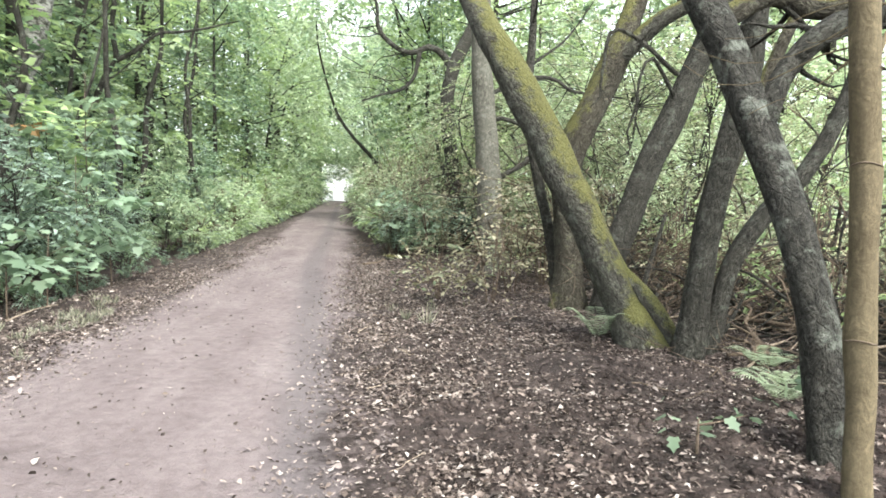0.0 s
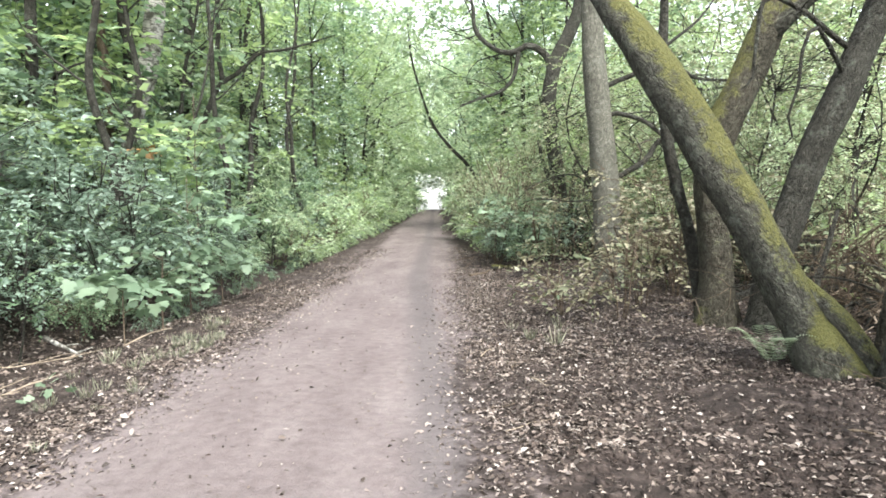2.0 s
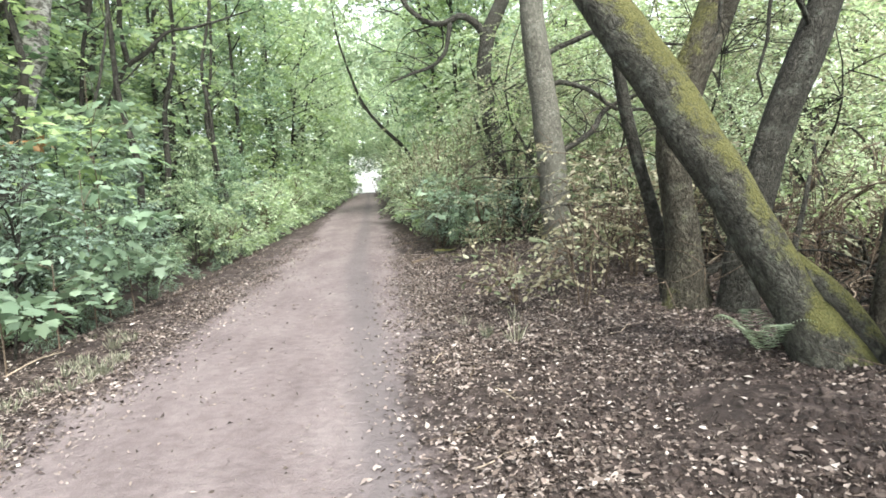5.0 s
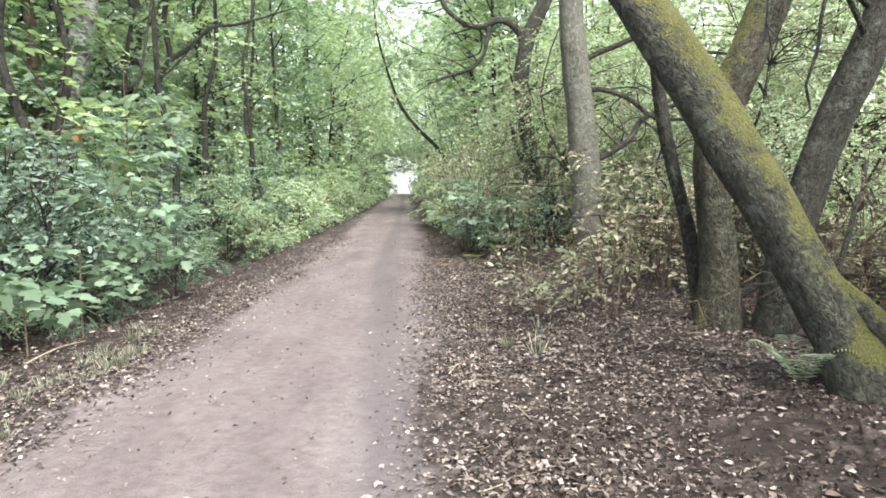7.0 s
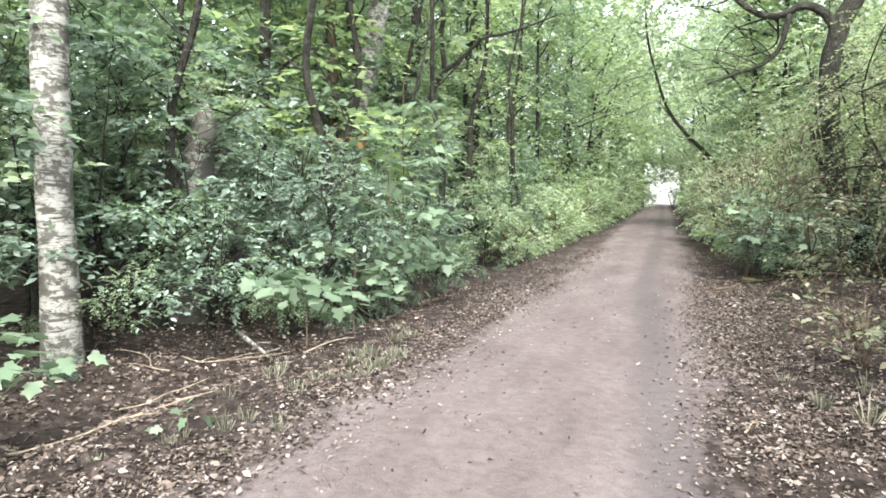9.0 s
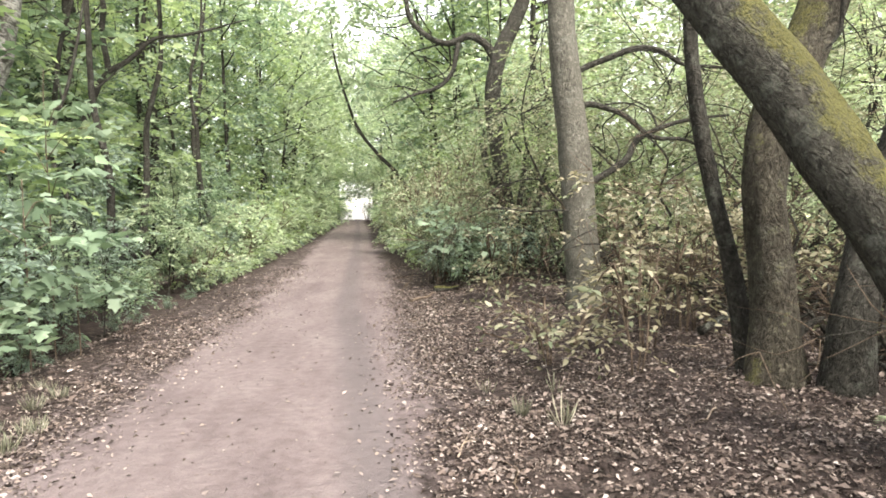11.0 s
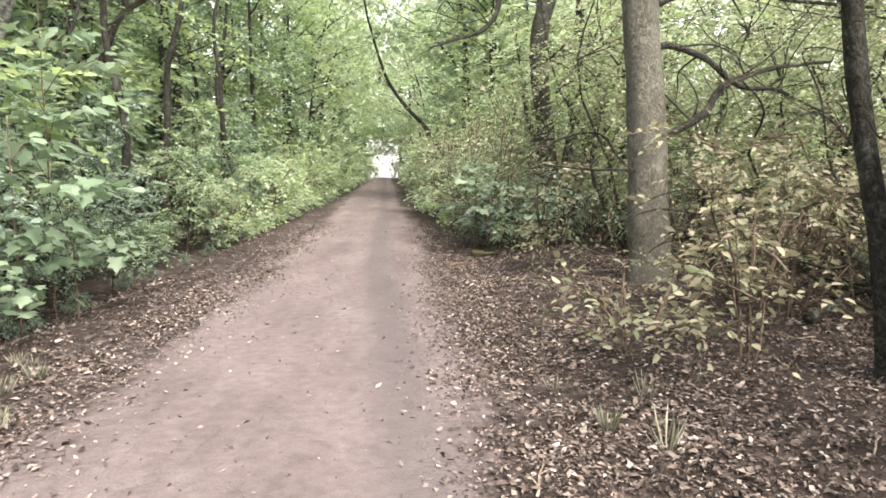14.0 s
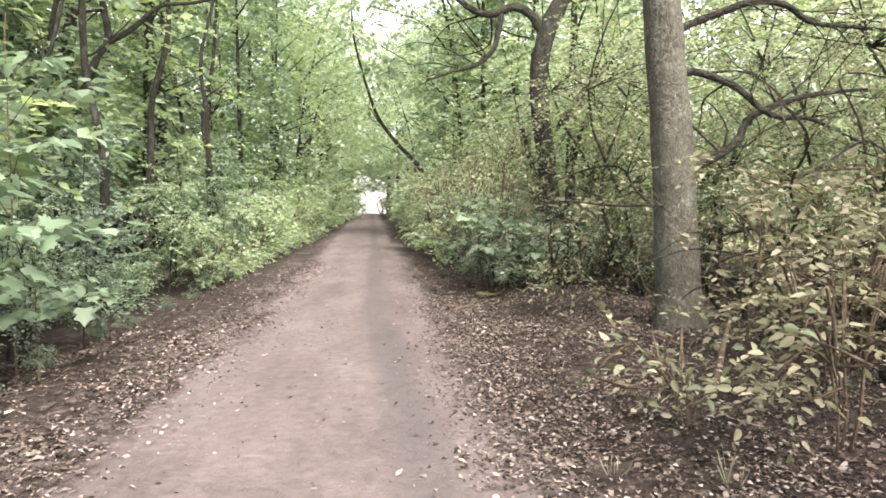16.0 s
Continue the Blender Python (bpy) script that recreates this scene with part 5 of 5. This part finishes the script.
maple("withered_maple", -4.6, 14.2, 3.0, [(0.2, -0.3, 2.95, 0.4, 34)], 0.13, "young maple with withered orange leaves", 11, M_LEAF_R)


def tan_sapling(x, y, h, w, n, seed, mat=M_LEAF_T, mat2=M_LEAF_S, size=0.085):
    s = leafy("sapling", "sparse sapling with fading yellowish-tan leaves", "sapling", "fading saplings", h, layer_blobs(np.random.default_rng(seed), h, w, 0.25, 9), n, 7, size, mat, shrub_stems(np.random.default_rng(seed), h, w * 0.7, 4, 0.009), M_TWIG, seed, 0.32, True, -0.2, 0.15, mat2, 10)
    s.matrix_basis = pose(x, y, gz(x, y))
    return s


tan_sapling(3.34, 9.35, 1.24, 0.52, 35, 201)
tan_sapling(3.85, 10.2, 1.35, 0.75, 49, 202)
tan_sapling(4.45, 10.7, 1.62, 0.75, 59, 203)
tan_sapling(3.95, 11.4, 1.40, 0.69, 38, 204)
tan_sapling(4.7, 11.6, 1.84, 0.92, 76, 205)
tan_sapling(4.85, 11.1, 1.46, 0.80, 59, 207)
tan_sapling(5.4, 10.8, 1.73, 0.92, 76, 206)
tan_sapling(3.3, 14.6, 1.62, 0.80, 88, 208, M_LEAF_S, M_LEAF_T)
tan_sapling(5.2, 12.6, 2.05, 0.92, 103, 209, M_LEAF_S, M_LEAF_Y)
tan_sapling(2.75, 9.95, 0.54, 0.46, 29, 210)
tan_sapling(6.0, 9.3, 1.84, 0.80, 74, 211, M_LEAF_S, M_LEAF_Y)
tan_sapling(6.2, 7.3, 2.05, 0.80, 74, 212, M_LEAF_Y, M_LEAF_S)
tan_sapling(5.9, 5.2, 1.73, 0.80, 74, 213, M_LEAF_Y, M_LEAF_L)


def grass_tuft(x, y, h, n, seed, label="small tuft of green grass on the ground"):
    rng = np.random.default_rng(seed)
    a = rng.uniform(0, 6.28, n)
    r = rng.uniform(0, 0.05, n) + 0.0
    base = np.stack([np.cos(a) * r, np.sin(a) * r, np.zeros(n)], -1)
    ax = np.stack([np.cos(a) * 0.5, np.sin(a) * 0.5, np.ones(n)], -1) + rng.normal(0, 0.25, (n, 3))
    v, f = leaves(base, ax, np.stack([np.cos(a), np.sin(a), np.full(n, 0.3)], -1), h * rng.uniform(0.5, 1.2, n), 0.016, True)
    ob = part("grass_tuft", mesh_np("grass_tuft", v, f, M_GRASS))
    ob.location = (x, y, gz(x, y))
    return tagged(ob, label, "grass", "grass tufts")


for i, (x, y, h, n) in enumerate([(2.18, 8.67, 0.15, 40), (2.4, 8.4, 0.24, 16), (2.05, 9.4, 0.14, 20), (2.55, 9.1, 0.2, 10), (-1.68, 6.5, 0.12, 14)]):
    grass_tuft(x, y, h, n, 300 + i)
for i in range(34):
    x, y = rng.normal(-1.65, 0.25), 4.4 + 6 * rng.uniform(0, 1) ** 0.8
    grass_tuft(x, y, rng.uniform(0.05, 0.16), 22, 400 + i, "dry greyish-green grass tuft on the path's verge")


# ---- dead twiggy tangles standing at the back ----
def tangle(x, y, h, spread, n, seed, mat=M_BARK):
    """A half-fallen dead crown: crooked arching boughs with many thin side twigs."""
    rng = np.random.default_rng(seed)
    root = thing("dead_bush", (x, y, gz(x, y)), "leafless tangle of dark crooked dead branches", "dead bush", "dead tangles")
    fine = []
    for i in range(n):
        a, p = rng.uniform(0, 6.28), np.array([rng.normal(0, 0.25), rng.normal(0, 0.25), -0.05])
        d = np.array([math.cos(a) * 0.6, math.sin(a) * 0.6, 1.0])
        rows, r = [], rng.uniform(0.014, 0.04)
        for k in range(8):
            rows.append([*p, r * (1 - k / 9)])
            d = unit(d + rng.normal(0, 0.42, 3) - [0, 0, 0.13 * k * 0.5])
            p = p + d * h * 0.2 * [spread, spread, 1]
            p[2] = max(p[2], 0.03)
            if k > 0:
                for _ in range(3):
                    e = unit(d + rng.normal(0, 0.8, 3))
                    ln = rng.uniform(0.25, 0.7)
                    q = p + e * ln * 0.5 + rng.normal(0, 0.05, 3)
                    fine.append(tube([[*p, 0.006], [*q, 0.004], [*(q + unit(e + rng.normal(0, 0.5, 3)) * ln * 0.6), 0.0025]], 3, 0.3, 0, 0.02, seed))
        part("bough", stem_mesh("bough", [tube(rows, 6, 0.14, 0.1, 0.04, seed + i)], mat), root)
    tagged(part("branchwork", stem_mesh("branchwork", fine, M_TWIG), root), kind="stuff")


for i, (x, y, h, s, n) in enumerate([(5.6, 13.6, 2.6, 1.2, 9), (6.6, 12.3, 2.4, 1.2, 9), (7.6, 11.0, 2.2, 1.2, 8), (6.0, 10.0, 1.6, 1.3, 7), (6.3, 8.2, 1.7, 1.3, 8), (6.8, 6.4, 1.8, 1.3, 8), (5.9, 5.9, 1.0, 1.5, 6), (8.2, 14.6, 3.0, 1.1, 8), (5.0, 18.6, 2.6, 1.0, 8), (3.7, 18.3, 2.0, 0.9, 7), (7.9, 8.0, 2.2, 1.2, 7), (7.0, 13.8, 3.4, 1.0, 9), (8.6, 11.8, 3.0, 1.1, 9), (6.3, 12.0, 3.2, 1.0, 9), (9.0, 9.2, 2.8, 1.1, 8), (7.4, 9.4, 2.6, 1.1, 8), (6.2, 4.6, 1.3, 1.3, 7), (7.2, 5.0, 1.5, 1.3, 7), (7.6, 6.9, 1.6, 1.3, 7), (6.6, 3.4, 1.4, 1.3, 7), (6.0, 7.5, 1.0, 1.4, 9), (6.8, 8.7, 1.1, 1.4, 9), (7.2, 10.5, 1.3, 1.3, 9), (5.7, 9.3, 0.9, 1.4, 8)]):
    tangle(x, y, h, s, n, 500 + i)

for i in range(16):
    grass_tuft(rng.normal(-1.45, 0.15), rng.normal(8.5, 0.35), rng.uniform(0.07, 0.15), 26, 600 + i, "dry yellowish grass tuft on the path's verge")
